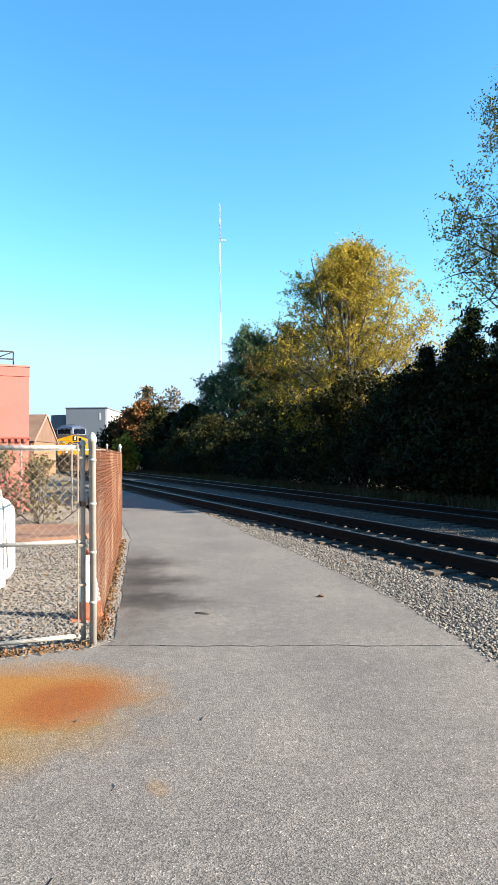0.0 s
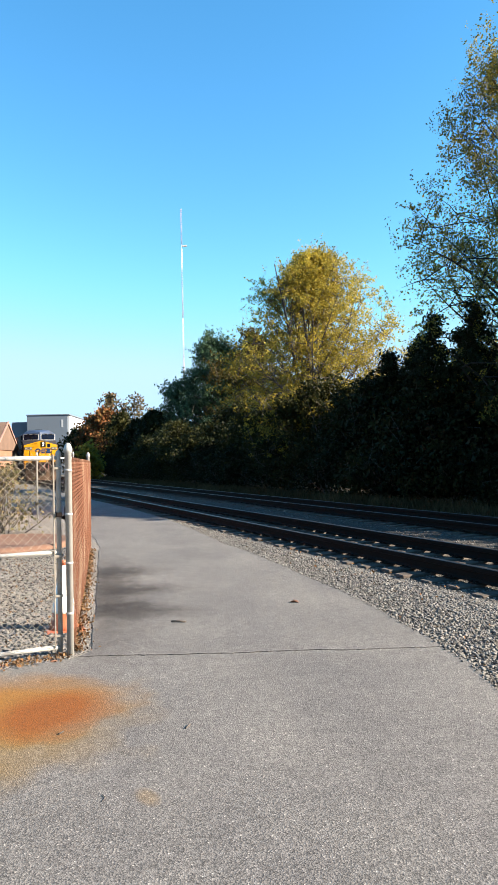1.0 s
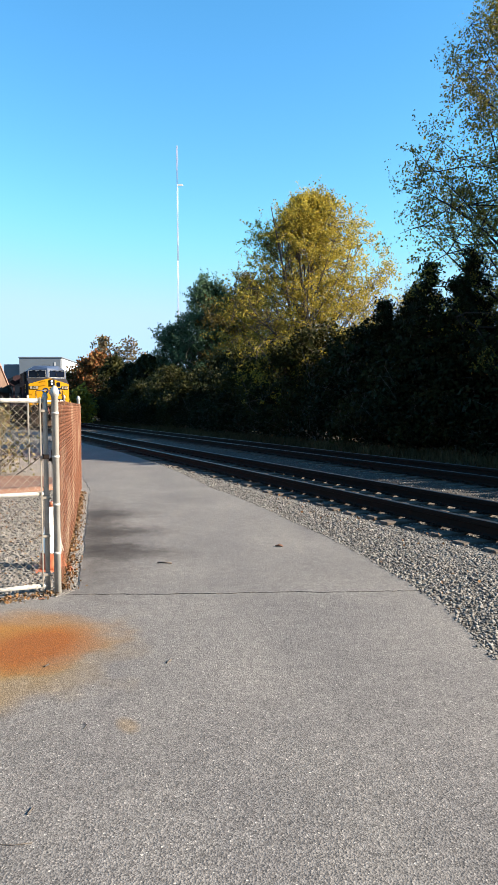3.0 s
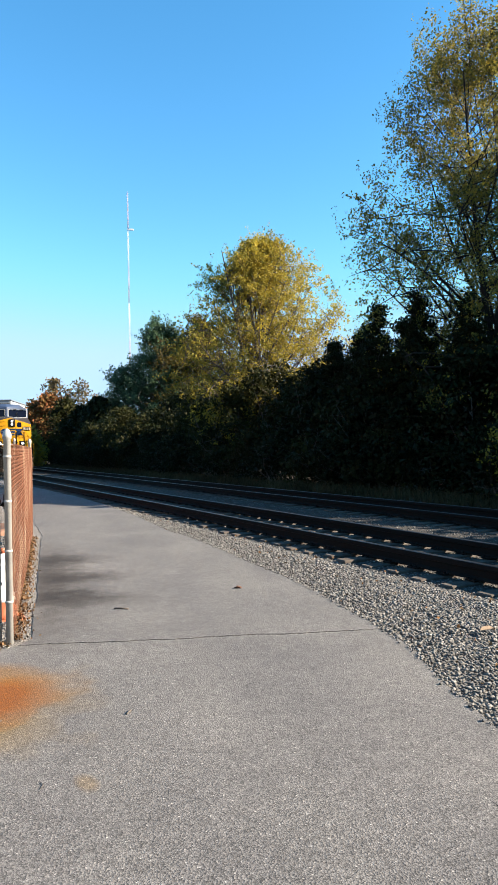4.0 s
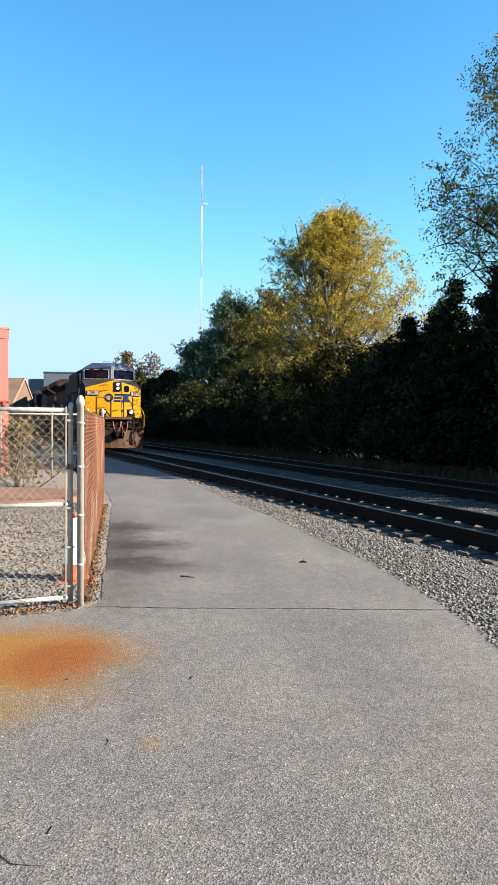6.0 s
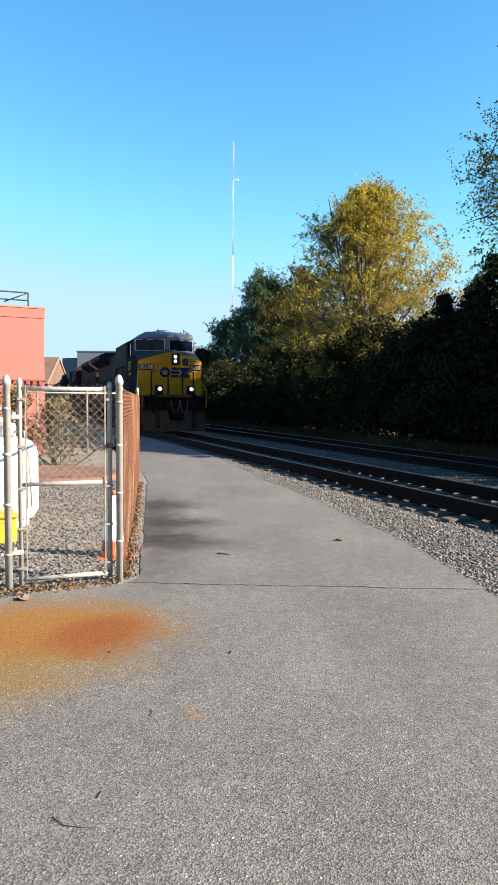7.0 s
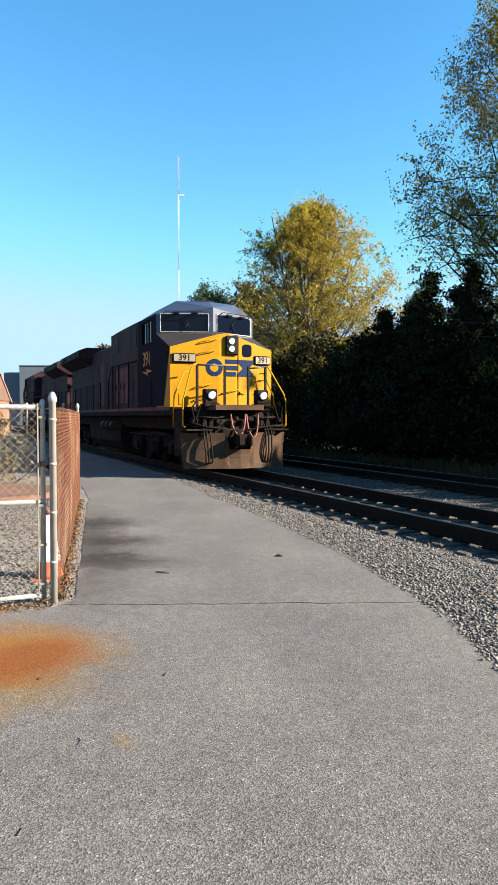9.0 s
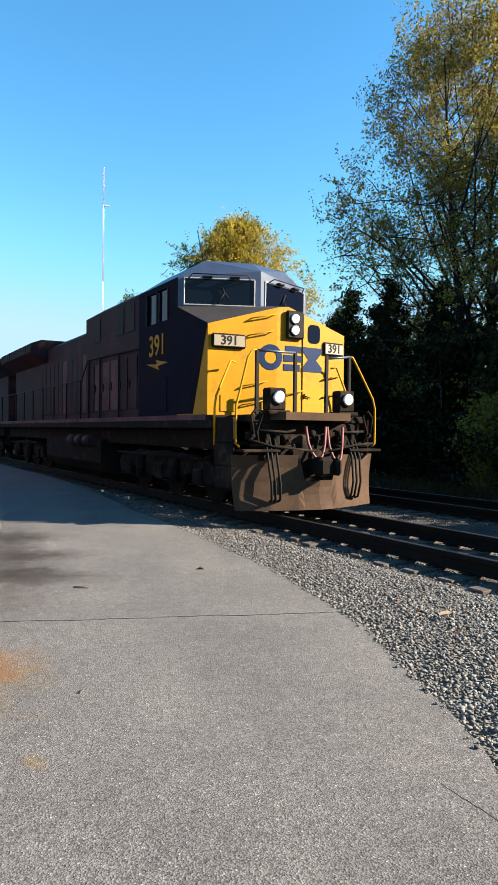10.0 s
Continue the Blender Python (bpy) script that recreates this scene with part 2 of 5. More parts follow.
def gravel_mat(name, colors, scale, depth):
    m, nt, ln, bs = nodes_of(name)
    co = nt.new("ShaderNodeTexCoord").outputs["Object"]
    vo = nt.new("ShaderNodeTexVoronoi")
    vo.inputs["Scale"].default_value = scale
    ln.new(co, vo.inputs["Vector"])
    hs = nt.new("ShaderNodeSeparateColor")
    ln.new(vo.outputs["Color"], hs.inputs[0])
    col = ramp(nt, ln, hs.outputs[0], 0.0, 1.0, colors[0], colors[1])
    col = mixc(nt, ln, ramp(nt, ln, noise_node(nt, ln, co, 0.8, 6), 0.4, 0.7), col, colors[2])
    ln.new(col, bs.inputs["Base Color"])
    bs.inputs["Roughness"].default_value = 0.9
    b = nt.new("ShaderNodeBump")
    b.inputs["Strength"].default_value, b.inputs["Distance"].default_value = 1.0, depth
    b.invert = True
    ln.new(vo.outputs["Distance"], b.inputs["Height"])
    ln.new(b.outputs[0], bs.inputs["Normal"])
    return m


def stone_mat(name, ca, cb):
    m, nt, ln, bs = nodes_of(name)
    g = nt.new("ShaderNodeNewGeometry")
    co = nt.new("ShaderNodeTexCoord").outputs["Object"]
    col = ramp(nt, ln, g.outputs["Random Per Island"], 0, 1, ca, cb)
    col = mixc(nt, ln, 1.0, col, ramp(nt, ln, noise_node(nt, ln, co, 60, 3), 0.3, 0.7, (0.75, 0.75, 0.75), (1.15, 1.15, 1.15)), "MULTIPLY")
    ln.new(col, bs.inputs["Base Color"])
    bs.inputs["Roughness"].default_value = 0.85
    return m


def glass_mat(name, tint=(0.02, 0.025, 0.03), spec=0.6):
    m, nt, ln, bs = nodes_of(name)
    bs.inputs["Base Color"].default_value = (*tint, 1)
    bs.inputs["Roughness"].default_value = 0.06
    bs.inputs["Specular IOR Level"].default_value = spec
    return m


def glow_mat(name, color, strength):
    m, nt, ln, bs = nodes_of(name)
    bs.inputs["Base Color"].default_value = tuple(0.25 * c for c in color) + (1,)
    bs.inputs["Emission Color"].default_value = (*color, 1)
    bs.inputs["Emission Strength"].default_value = strength
    return m


M_ASPHALT = asphalt()
M_SOIL = gravel_mat("soil", ((0.0434, 0.0341, 0.0248), (0.0992, 0.0806, 0.062), (0.0558, 0.0465, 0.031)), 18, 0.03)
M_YARD = gravel_mat("yard_gravel", ((0.0806, 0.0744, 0.0682), (0.2232, 0.2046, 0.186), (0.124, 0.1054, 0.0868)), 42, 0.02)
M_SHOULDER = gravel_mat("clean_ballast", ((0.042, 0.04, 0.037), (0.135, 0.127, 0.118), (0.078, 0.072, 0.066)), 34, 0.03)
# grime, and the shade over the tracks, are both put into this colour
M_BALLAST = gravel_mat("grimy_shaded_ballast", ((0.011, 0.0092, 0.008), (0.046, 0.04, 0.035), (0.018, 0.015, 0.0125)), 26, 0.05)
M_STONE = stone_mat("crushed_stone", (0.021, 0.0195, 0.018), (0.175, 0.165, 0.155))
M_TIE = paint("creosoted_wood", (0.05, 0.038, 0.031), 0.85, 0, 0.5, 3, 0.6, 35, (0.105, 0.09, 0.078), 0.7, 2, spec=0.15)
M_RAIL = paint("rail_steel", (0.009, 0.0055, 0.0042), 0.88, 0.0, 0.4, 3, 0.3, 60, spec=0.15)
M_RAILTOP = paint("worn_rail_head", (0.11, 0.1, 0.095), 0.42, 1.0, 0.2, 1.5, 0.05, 80)
M_GALV = paint("galvanised_steel", (0.33, 0.325, 0.31), 0.45, 0.25, 0.22, 6, 0.12, 90, (0.2232, 0.2046, 0.186), 0.25, 5)
M_WIRE = paint("galvanised_wire", (0.21, 0.185, 0.155), 0.45, 0.2, 0.25, 8, 0.0, 60)
M_RUSTW = paint("rusted_wire", (0.095, 0.034, 0.016), 0.85, 0.1, 0.45, 5, 0.2, 60, (0.19, 0.13, 0.09), 0.45, 1.1)
M_BARK = paint("bark", (0.0744, 0.062, 0.0527), 0.9, 0, 0.4, 5, 0.6, 30)
M_DARKBARK = paint("dark_bark", (0.03, 0.025, 0.021), 0.9, 0, 0.4, 5, 0.6, 30, spec=0.1)
M_DARKMETAL = paint("dark_metal", (0.0186, 0.0186, 0.0186), 0.6, 0.4, 0.3, 3, 0.1, 50)

# ---- the line of the railway: a point of the centre line, its way and its right-hand side ----
P0, U, N = Vector((4.15, 9.49, 0)), Vector((-0.361, 0.9326, 0)), Vector((0.9326, 0.361, 0))
HEADING = math.degrees(math.atan2(0.361, 0.9326))
RAIL_Z, HALF = 0.165, 0.69


def on_track(s, off=0.0, z=0.0):
    return P0 + U * s + N * off + Vector((0, 0, z))


TRACK = pose(P0.x, P0.y, 0, 0, 0, HEADING)


# ---- ground ----
def ground_sheet():
    g = Geo()
    n, r = 64, [0, 3, 6, 10, 16, 26, 45, 80, 150, 320, 700, 1600, 3200]
    rings = []
    for k, rad in enumerate(r):
        ring = []
        for i in range(n if k else 1):
            a = 2 * math.pi * i / n
            x, y = rad * math.cos(a), 12 + rad * math.sin(a)
            ring.append(len(g.v))
            g.v.append((x, y, -0.16))
        rings.append(ring)
    for k in range(1, len(rings)):
        for i in range(n):
            j = (i + 1) % n
            if k == 1:
                f = (rings[0][0], rings[1][i], rings[1][j])
            else:
                f = (rings[k - 1][i], rings[k][i], rings[k][j], rings[k - 1][j])
            g.f.append(f)
            g.sm.append(False)
    return tagged(part("ground", g, M_SOIL), "brown trackside earth with dry leaves", "ground", kind="structure")


ground_sheet()

EDGE = [(1.6, -6), (1.75, -2), (1.85, 1.0), (1.93, 2.6), (2.08, 3.2), (2.12, 3.6), (2.13, 4.3), (2.19, 5.2), (2.16, 5.65), (2.08, 6.3), (1.98, 6.95), (1.85, 7.7), (1.68, 8.55), (1.42, 9.4), (1.12, 10.65), (0.73, 12.1), (0.2, 13.65), (-0.5, 16.5), (-1.6, 20.2), (-3.1, 24.5), (-6.5, 33), (-12.0, 47.0)]


def jag(a, b, step, amt, seed):
    """Points from a to b with an uneven course."""
    r = random.Random(seed)
    a, b = Vector((*a, 0)), Vector((*b, 0))
    n = max(2, int((b - a).length / step))
    nrm = Vector((-(b - a).y, (b - a).x, 0)).normalized()
    out, w = [], 0.0
    for i in range(n + 1):
        w = 0.7 * w + r.uniform(-amt, amt)
        p = a.lerp(b, i / n) + nrm * (w if 0 < i < n else 0)
        out.append((p.x, p.y))
    return out


def rough_line(pts, step, amt, seed):
    out = []
    for k in range(len(pts) - 1):
        out += jag(pts[k], pts[k + 1], step, amt, seed + k)[:-1]
    return out + [pts[-1]]


CRACK = jag((-1.0, 5.9), (2.13, 5.88), 0.05, 0.011, 5)
edge = rough_line(EDGE, 0.12, 0.016, 11)
near_edge = [p for p in edge if p[1] < 5.86]
far_edge = [p for p in edge if p[1] > 5.9]


def slab(name, outline, label):
    g = Geo()
    g.prism(outline, -0.14, 0.0)
    return tagged(part(name, g, M_ASPHALT), label, "pavement", kind="structure")


slab("pavement", [(-9, -6)] + near_edge + [(x, y - 0.012 - 0.007 * math.sin(37 * x) * math.sin(11 * x)) for x, y in CRACK[::-1]] + jag((-1.02, 5.87), (-6.5, 2.9), 0.12, 0.02, 8) + [(-9, 1.6)], "grey weathered asphalt lane with an orange rust stain")
slab("pavement", [(x, y + 0.012) for x, y in CRACK] + far_edge + [(-12.9, 46.6), (-7.6, 33), (-4.45, 24)] + jag((-3.9, 20), (-2.15, 13.3), 0.15, 0.02, 9) + jag((-2.12, 12.9), (-0.92, 6.1), 0.2, 0.012, 10), "grey weathered asphalt lane along the railway")


def crack(a, b, seed):
    """A narrow dark crack that runs over the asphalt."""
    pts, r, g = jag(a, b, 0.03, 0.006, seed), random.Random(seed), Geo()
    w = [r.uniform(0.0004, 0.0018) for _ in pts]
    g.prism([(x - d, y - d * 0.4) for (x, y), d in zip(pts, w)] + [(x + d, y + d * 0.4) for (x, y), d in list(zip(pts, w))[::-1]], -0.003, 0.0012)
    return tagged(part("trim", g, M_DARKMETAL), "thin dark crack in the asphalt", "crack", kind="structure")


crack((1.73, 3.0), (1.85, 2.62), 51)


def flat(name, outline, z, mat, label, cat, kind="structure"):
    g = Geo()
    g.prism(outline, z - 0.2, z)
    return tagged(part(name, g, mat), label, cat, kind=kind)


flat("yard", [(-0.55, 5.8), (-1.6, 13.3), (-5.4, 30), (-26, 30), (-26, 0.8), (-6.5, 2.2)], -0.006, M_YARD, "grey gravel yard behind the chain-link fence", "ground")


def ballast_bed():
    """The bed of crushed stone under both tracks, with sloped shoulders, and its loose stones."""
    g = Geo()
    prof = [(-6.5, -0.14), (-3.6, -0.1), (-2.2, -0.07), (-1.25, -0.085), (1.6, -0.085), (2.3, -0.1), (3.0, -0.1), (5.6, -0.1), (6.8, -0.155)]
    ss = [-22 + 2 * i for i in range(18)] + [16 + 8 * i for i in range(16)]
    for k, s in enumerate(ss):
        for o, z in prof:
            g.v.append(tuple(on_track(s, o, z)))
    w = len(prof)
    for k in range(len(ss) - 1):
        for i in range(w - 1):
            g.f.append((k * w + i, k * w + i + 1, (k + 1) * w + i + 1, (k + 1) * w + i))
            g.sm.append(False)
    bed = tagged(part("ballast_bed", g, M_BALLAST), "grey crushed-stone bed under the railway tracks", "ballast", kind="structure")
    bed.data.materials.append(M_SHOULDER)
    # near shoulder strips keep the lighter stone, without the shade colour
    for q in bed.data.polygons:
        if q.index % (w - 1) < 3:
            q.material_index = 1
    # loose stones
    rng = np.random.default_rng(3)
    base = np.array([(x, y, z) for z in (-1, 1) for y in (-1, 1) for x in (-1, 1)], float)
    bf = np.array([(0, 2, 3, 1), (4, 5, 7, 6), (0, 1, 5, 4), (2, 6, 7, 3), (0, 4, 6, 2), (1, 3, 7, 5)])
    ex, ey = np.array([p[0] for p in EDGE]), np.array([p[1] for p in EDGE])
    s = np.concatenate([rng.uniform(-9, 4, 46000), rng.uniform(4, 16, 22000), rng.uniform(-7, 14, 5000), rng.uniform(-6, 14, 5000)])
    o = np.concatenate([np.concatenate([rng.uniform(-3.9, -0.62, 24000), rng.uniform(-5.6, -1.4, 22000), rng.uniform(-3.9, -0.62, 22000)]), rng.uniform(-0.62, 0.62, 5000), rng.uniform(0.75, 3.3, 5000)])
    px, py = P0.x + U.x * s + N.x * o, P0.y + U.y * s + N.y * o
    keep = (px > np.interp(py, ey, ex) - 0.01 - np.abs(rng.normal(0, 0.02, len(px)))) & (py < 30)
    s, o, px, py = s[keep], o[keep], px[keep], py[keep]
    z = np.interp(o, [p[0] for p in prof], [p[1] for p in prof])
    inpave = px < np.interp(py, ey, ex)
    z = np.maximum(z, np.where(inpave, 0.004, -0.016 - 0.06 * (px - np.interp(py, ey, ex)).clip(0, 1.4)))
    z = np.where((o > -1.4) & (o < 1.5), np.minimum(z, -0.088), z)
    size = 0.0055 + 0.0105 * rng.uniform(0, 1, len(px)) ** 1.6 * np.where(inpave, 0.5, 1.0)
    n = len(px)
    V = base[None] * rng.uniform(0.4, 1.15, (n, 8, 3)) * np.stack([rng.uniform(0.8, 1.5, n), rng.uniform(0.7, 1.2, n), rng.uniform(0.4, 0.75, n)], 1)[:, None]
    a = rng.uniform(0, 6.28, n)
    t = rng.normal(0, 0.4, n)
    ca, sa, ct, st = np.cos(a)[:, None], np.sin(a)[:, None], np.cos(t)[:, None], np.sin(t)[:, None]
    y2, z2 = V[..., 1] * ct - V[..., 2] * st, V[..., 1] * st + V[..., 2] * ct
    V = np.stack([V[..., 0] * ca - y2 * sa, V[..., 0] * sa + y2 * ca, z2], -1) * size[:, None, None]
    V += np.stack([px, py, z + size * 0.35], 1)[:, None]
    F = (bf[None] + 8 * np.arange(n)[:, None, None]).reshape(-1, 4)
    me = quads("loose_stones", V.reshape(-1, 3), F)
    tagged(part("loose_stones", me, M_STONE), "loose grey crushed stones of the railway bed", "gravel", kind="stuff")


def quads(name, verts, faces):
    me = bpy.data.meshes.new(name)
    me.vertices.add(len(verts))
    me.vertices.foreach_set("co", np.asarray(verts, np.float32).ravel())
    k = faces.shape[1]
    me.loops.add(faces.size)
    me.loops.foreach_set("vertex_index", faces.astype(np.int32).ravel())
    me.polygons.add(len(faces))
    me.polygons.foreach_set("loop_start", np.arange(0, faces.size, k, dtype=np.int32))
    me.update(calc_edges=True)
    me.validate()
    return me


ballast_bed()


def rail_mesh(length):
    """A flat-bottomed rail along +y from 0."""
    h = 0.2
    o = [(-0.07, 0), (0.07, 0), (0.07, 0.012), (0.012, 0.035), (0.009, 0.12), (0.036, 0.132), (0.036, h - 0.006), (0.03, h), (-0.03, h), (-0.036, h - 0.006), (-0.036, 0.132), (-0.009, 0.12), (-0.012, 0.035), (-0.07, 0.012)]
    g = Geo()
    g.prism([(x, z) for x, z in o], 0, length, "y")
    me = g.mesh("rail")
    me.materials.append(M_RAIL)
    me.materials.append(M_RAILTOP)
    for p in me.polygons:
        if p.center.z > h - 0.004 and p.normal.z > 0.5:
            p.material_index = 1
    return me


def track(off, z, label, seed):
    t = thing("railway_track", label, "railway track", pose(*on_track(0, off, 0), 0, 0, HEADING), kind="structure")
    me = rail_mesh(150)
    for x in (-HALF, HALF):
        r = part("rail", me, None, t)
        r.location = (x, -22, z - 0.2)
    rnd = random.Random(seed)
    g = Geo()
    g.box(-1.2, 1.2, -0.11, 0.11, -0.17, 0, 0.012)
    ties = g.mesh("tie")
    g = Geo()
    for x in (-HALF, HALF):
        g.box(x - 0.13, x + 0.13, -0.09, 0.09, -0.004, 0.012, 0.003)
        for dx, dy in ((-0.1, -0.05), (-0.1, 0.05), (0.1, -0.05), (0.1, 0.05)):
            g.box(x + dx - 0.015, x + dx + 0.015, dy - 0.012, dy + 0.012, 0.008, 0.035)
    plate = g.mesh("tie_plates")
    for i in range(150):
        y = -18 + 0.52 * i + rnd.uniform(-0.03, 0.03)
        o = part("tie", ties, M_TIE, t)
        o.matrix_basis = pose(rnd.uniform(-0.06, 0.06), y, z - 0.212 + rnd.uniform(-0.014, 0.006), 0, rnd.uniform(-0.5, 0.5), rnd.uniform(-1.6, 1.6))
        if i < 70:
            o = part("tie_plates", plate, M_RAIL, t)
            o.location = (0, y, z - 0.205)
    return t


track(0.0, RAIL_Z, "rusty steel rails on weathered wooden ties", 1)
track(4.2, RAIL_Z - 0.02, "second line of rusty rails on wooden ties", 2)


# ---- chain-link fence ----
def frame_of(a, b):
    """A pose at a, with +x towards b and z up."""
    d = Vector((b[0] - a[0], b[1] - a[1], 0))
    return pose(a[0], a[1], 0, 0, 0, math.degrees(math.atan2(d.y, d.x))), d.length


def wire_mesh(name, length, z0, z1, mat, r=0.0019, pitch=0.072, barbs=True, sag=0.0, seed=0):
    """Zigzag wires that hook into their neighbours, in the plane y = 0."""
    rnd = np.random.default_rng(seed)
    n, rows = max(2, int(length / (pitch / 2))), int((z1 - z0) / (pitch / 2))
    zs = z0 + (z1 - z0) * np.arange(rows + 1) / rows
    V, F, base = [], [], 0
    ang = np.array([0, 2.094, 4.189])
    for i in range(n):
        x0 = pitch / 2 * (i + 0.5)
        xs = x0 + (pitch / 4 + 0.001) * np.where((np.arange(rows + 1) + i) % 2 == 0, 1, -1) + rnd.normal(0, 0.0012, rows + 1)
        ys = 0.003 * np.where(np.arange(rows + 1) % 2 == 0, 1, -1) + sag * np.sin(x0 * 1.3 + zs * 1.1)
        pts = np.stack([xs, ys, zs], 1)
        if barbs and i % 2:
            pts = np.vstack([pts, [[x0 + rnd.uniform(-0.012, 0.012), 0, z1 + 0.035]]])
        m = len(pts)
        ring = np.stack([np.cos(ang) * r, np.sin(ang) * r * 1.2, 0 * ang], 1)
        V.append((pts[:, None] + ring[None]).reshape(-1, 3))
        k = np.arange(m - 1)[:, None] * 3 + base
        F.append(np.concatenate([np.stack([k[:, 0] + a, k[:, 0] + b, k[:, 0] + 3 + b, k[:, 0] + 3 + a], 1) for a, b in ((0, 1), (1, 2), (2, 0))]))
        base += 3 * m
    return quads(name, np.concatenate(V), np.concatenate(F))


def post(parent, x, h, r, name="post", cap=True):
    g = Geo()
    prof = [(r, -0.1), (r, h - 0.09)]
    if cap:
        prof += [(r * 1.25, h - 0.085), (r * 1.25, h - 0.05), (r * 1.05, h - 0.035), (r * 0.75, h - 0.012), (r * 0.25, h)]
    g.lathe((x, 0, 0), prof, 16)
    return part(name, g, M_GALV, parent)


def band(parent, x, z, r, side=1):
    g = Geo()
    g.lathe((x, 0, z - 0.011), [(r + 0.004, 0), (r + 0.004, 0.022)], 14)
    g.box(x + side * r, x + side * (r + 0.035), -0.008, 0.008, z - 0.01, z + 0.01, 0.002)
    return part("band", g, M_GALV, parent)


def fence(a, b, h, posts, label, mat, rail=True, seed=0, first=0.03, bands=()):
    m, length = frame_of(a, b)
    t = thing("chain_link_fence", label, "fence", m)
    for x, ph, r in posts:
        post(t, x, ph, r)
    for x, z, r, sd in bands:
        band(t, x, z, r, sd)
    if rail:
        g = Geo()
        g.tube([(0, 0, h - 0.03), (length, 0, h - 0.03)], 0.02, 10)
        part("top_rail", g, mat if mat is M_RUSTW else M_GALV, t)
    o = part("wire_mesh", wire_mesh("wire_mesh", length, 0.05, h, mat, 0.0015, seed=seed, sag=0.006), mat, t, "woven steel wire diamonds")
    o.location.y = -0.035 if rail else 0
    return t


POST_A, POST_B, POST_C = (-1.08, 6.0), (-2.38, 13.3), (-1.93, 5.62)
L_AB = math.dist(POST_A, POST_B)
fence(POST_A, POST_B, 1.66, [(0, 1.82, 0.03), (L_AB * 0.5, 1.69, 0.024), (L_AB, 1.86, 0.027)], "rust-brown chain-link fence beside the asphalt lane", M_RUSTW, True, 1,
      bands=[(0, z, 0.03, 1) for z in (0.35, 0.78, 1.2, 1.58)])
fence(POST_C, (-7.4, 2.62), 1.62, [(0, 1.80, 0.03), (2.9, 1.75, 0.026), (5.9, 1.75, 0.026)], "rusty chain-link fence with grey steel posts", M_RUSTW, True, 2,
      bands=[(0, z, 0.03, 1) for z in (0.3, 0.72, 1.14, 1.52)])
fence((-4.1, 19.7), (-8.0, 19.1), 1.85, [(0.0, 2.0, 0.026), (1.0, 2.0, 0.026), (2.4, 2.0, 0.026), (3.8, 2.0, 0.026)], "grey chain-link fence at the back of the yard", M_WIRE, True, 3)


def gate(a, b):
    m, length = frame_of(a, b)
    t = thing("chain_link_gate", "closed grey galvanised chain-link gate with a latch", "gate", m)
    z0, z1 = 0.06, 1.69
    for x, top in ((0, 1.78), (length, 1.76)):
        g = Geo()
        g.lathe((x, 0, z0 - 0.04), [(0.021, 0), (0.021, top - z0 - 0.02), (0.026, top - z0), (0.02, top - z0 + 0.025), (0.006, top - z0 + 0.04)], 14)
        part("stile", g, M_GALV, t)
    for z in (z0, 0.875, z1):
        g = Geo()
        g.tube([(0.0, 0, z), (length, 0, z)], 0.019, 12)
        part("gate_rail", g, M_GALV, t)
    for x, side in ((0.045, 1), (length - 0.045, -1)):
        g = Geo()
        g.box(x - 0.006, x + 0.006, -0.03, -0.02, z0, z1 + 0.03, 0.002)
        part("tension_bar", g, M_WIRE, t)
        for z in (0.16, 0.5, 0.84, 1.2, 1.6):
            g = Geo()
            g.box(min(x, x - side * 0.07), max(x, x - side * 0.07), -0.032, 0.02, z - 0.011, z + 0.011, 0.003)
            part("band", g, M_WIRE, t)
    o = part("wire_mesh", wire_mesh("wire_mesh", length - 0.09, z0, z1 + 0.005, M_WIRE, 0.0022, seed=7), M_WIRE, t, "woven galvanised wire diamonds")
    o.location = (0.045, -0.026, 0)
    g = Geo()
    g.box(length - 0.03, length + 0.02, -0.05, 0.05, 1.18, 1.22, 0.004)
    g.tube([(length + 0.03, -0.04, 1.16), (length + 0.07, -0.045, 1.20), (length + 0.07, 0.045, 1.20), (length + 0.03, 0.04, 1.16)], 0.008, 6)
    g.tube([(length + 0.05, -0.05, 1.14), (length + 0.05, -0.05, 1.26)], 0.012, 6)
    part("latch", g, M_RAIL, t, "rusty fork latch")
    for z in (0.3, 1.45):
        g = Geo()
        g.tube([(-0.05, 0, z - 0.04), (-0.05, 0, z + 0.04)], 0.017, 8)
        g.box(-0.07, 0.02, -0.025, 0.025, z - 0.02, z + 0.02, 0.004)
        part("hinge", g, M_GALV, t)
    return t


gate((-1.86, 5.72), (-1.17, 6.02))


# ---- trees ----
def leaf_quads(name, centers, size, rng, stretch=1.6, droop=0.0):
    n = len(centers)
    u = rng.normal(size=(n, 3))
    u[:, 2] -= droop
    u /= np.linalg.norm(u, axis=1)[:, None]
    w = rng.normal(size=(n, 3))
    v = np.cross(u, w)
    v /= np.linalg.norm(v, axis=1)[:, None] + 1e-9
    s = size * rng.uniform(0.55, 1.3, n)[:, None]
    a, b = u * s * stretch * 0.5, v * s * 0.5
    nrm = np.cross(u, v) * s * 0.18
    V = np.stack([centers - a, centers + b - a * 0.1 + nrm, centers + a, centers - b - a * 0.1 + nrm], 1)
    return quads(name, V.reshape(-1, 3), np.arange(4 * n).reshape(n, 4))


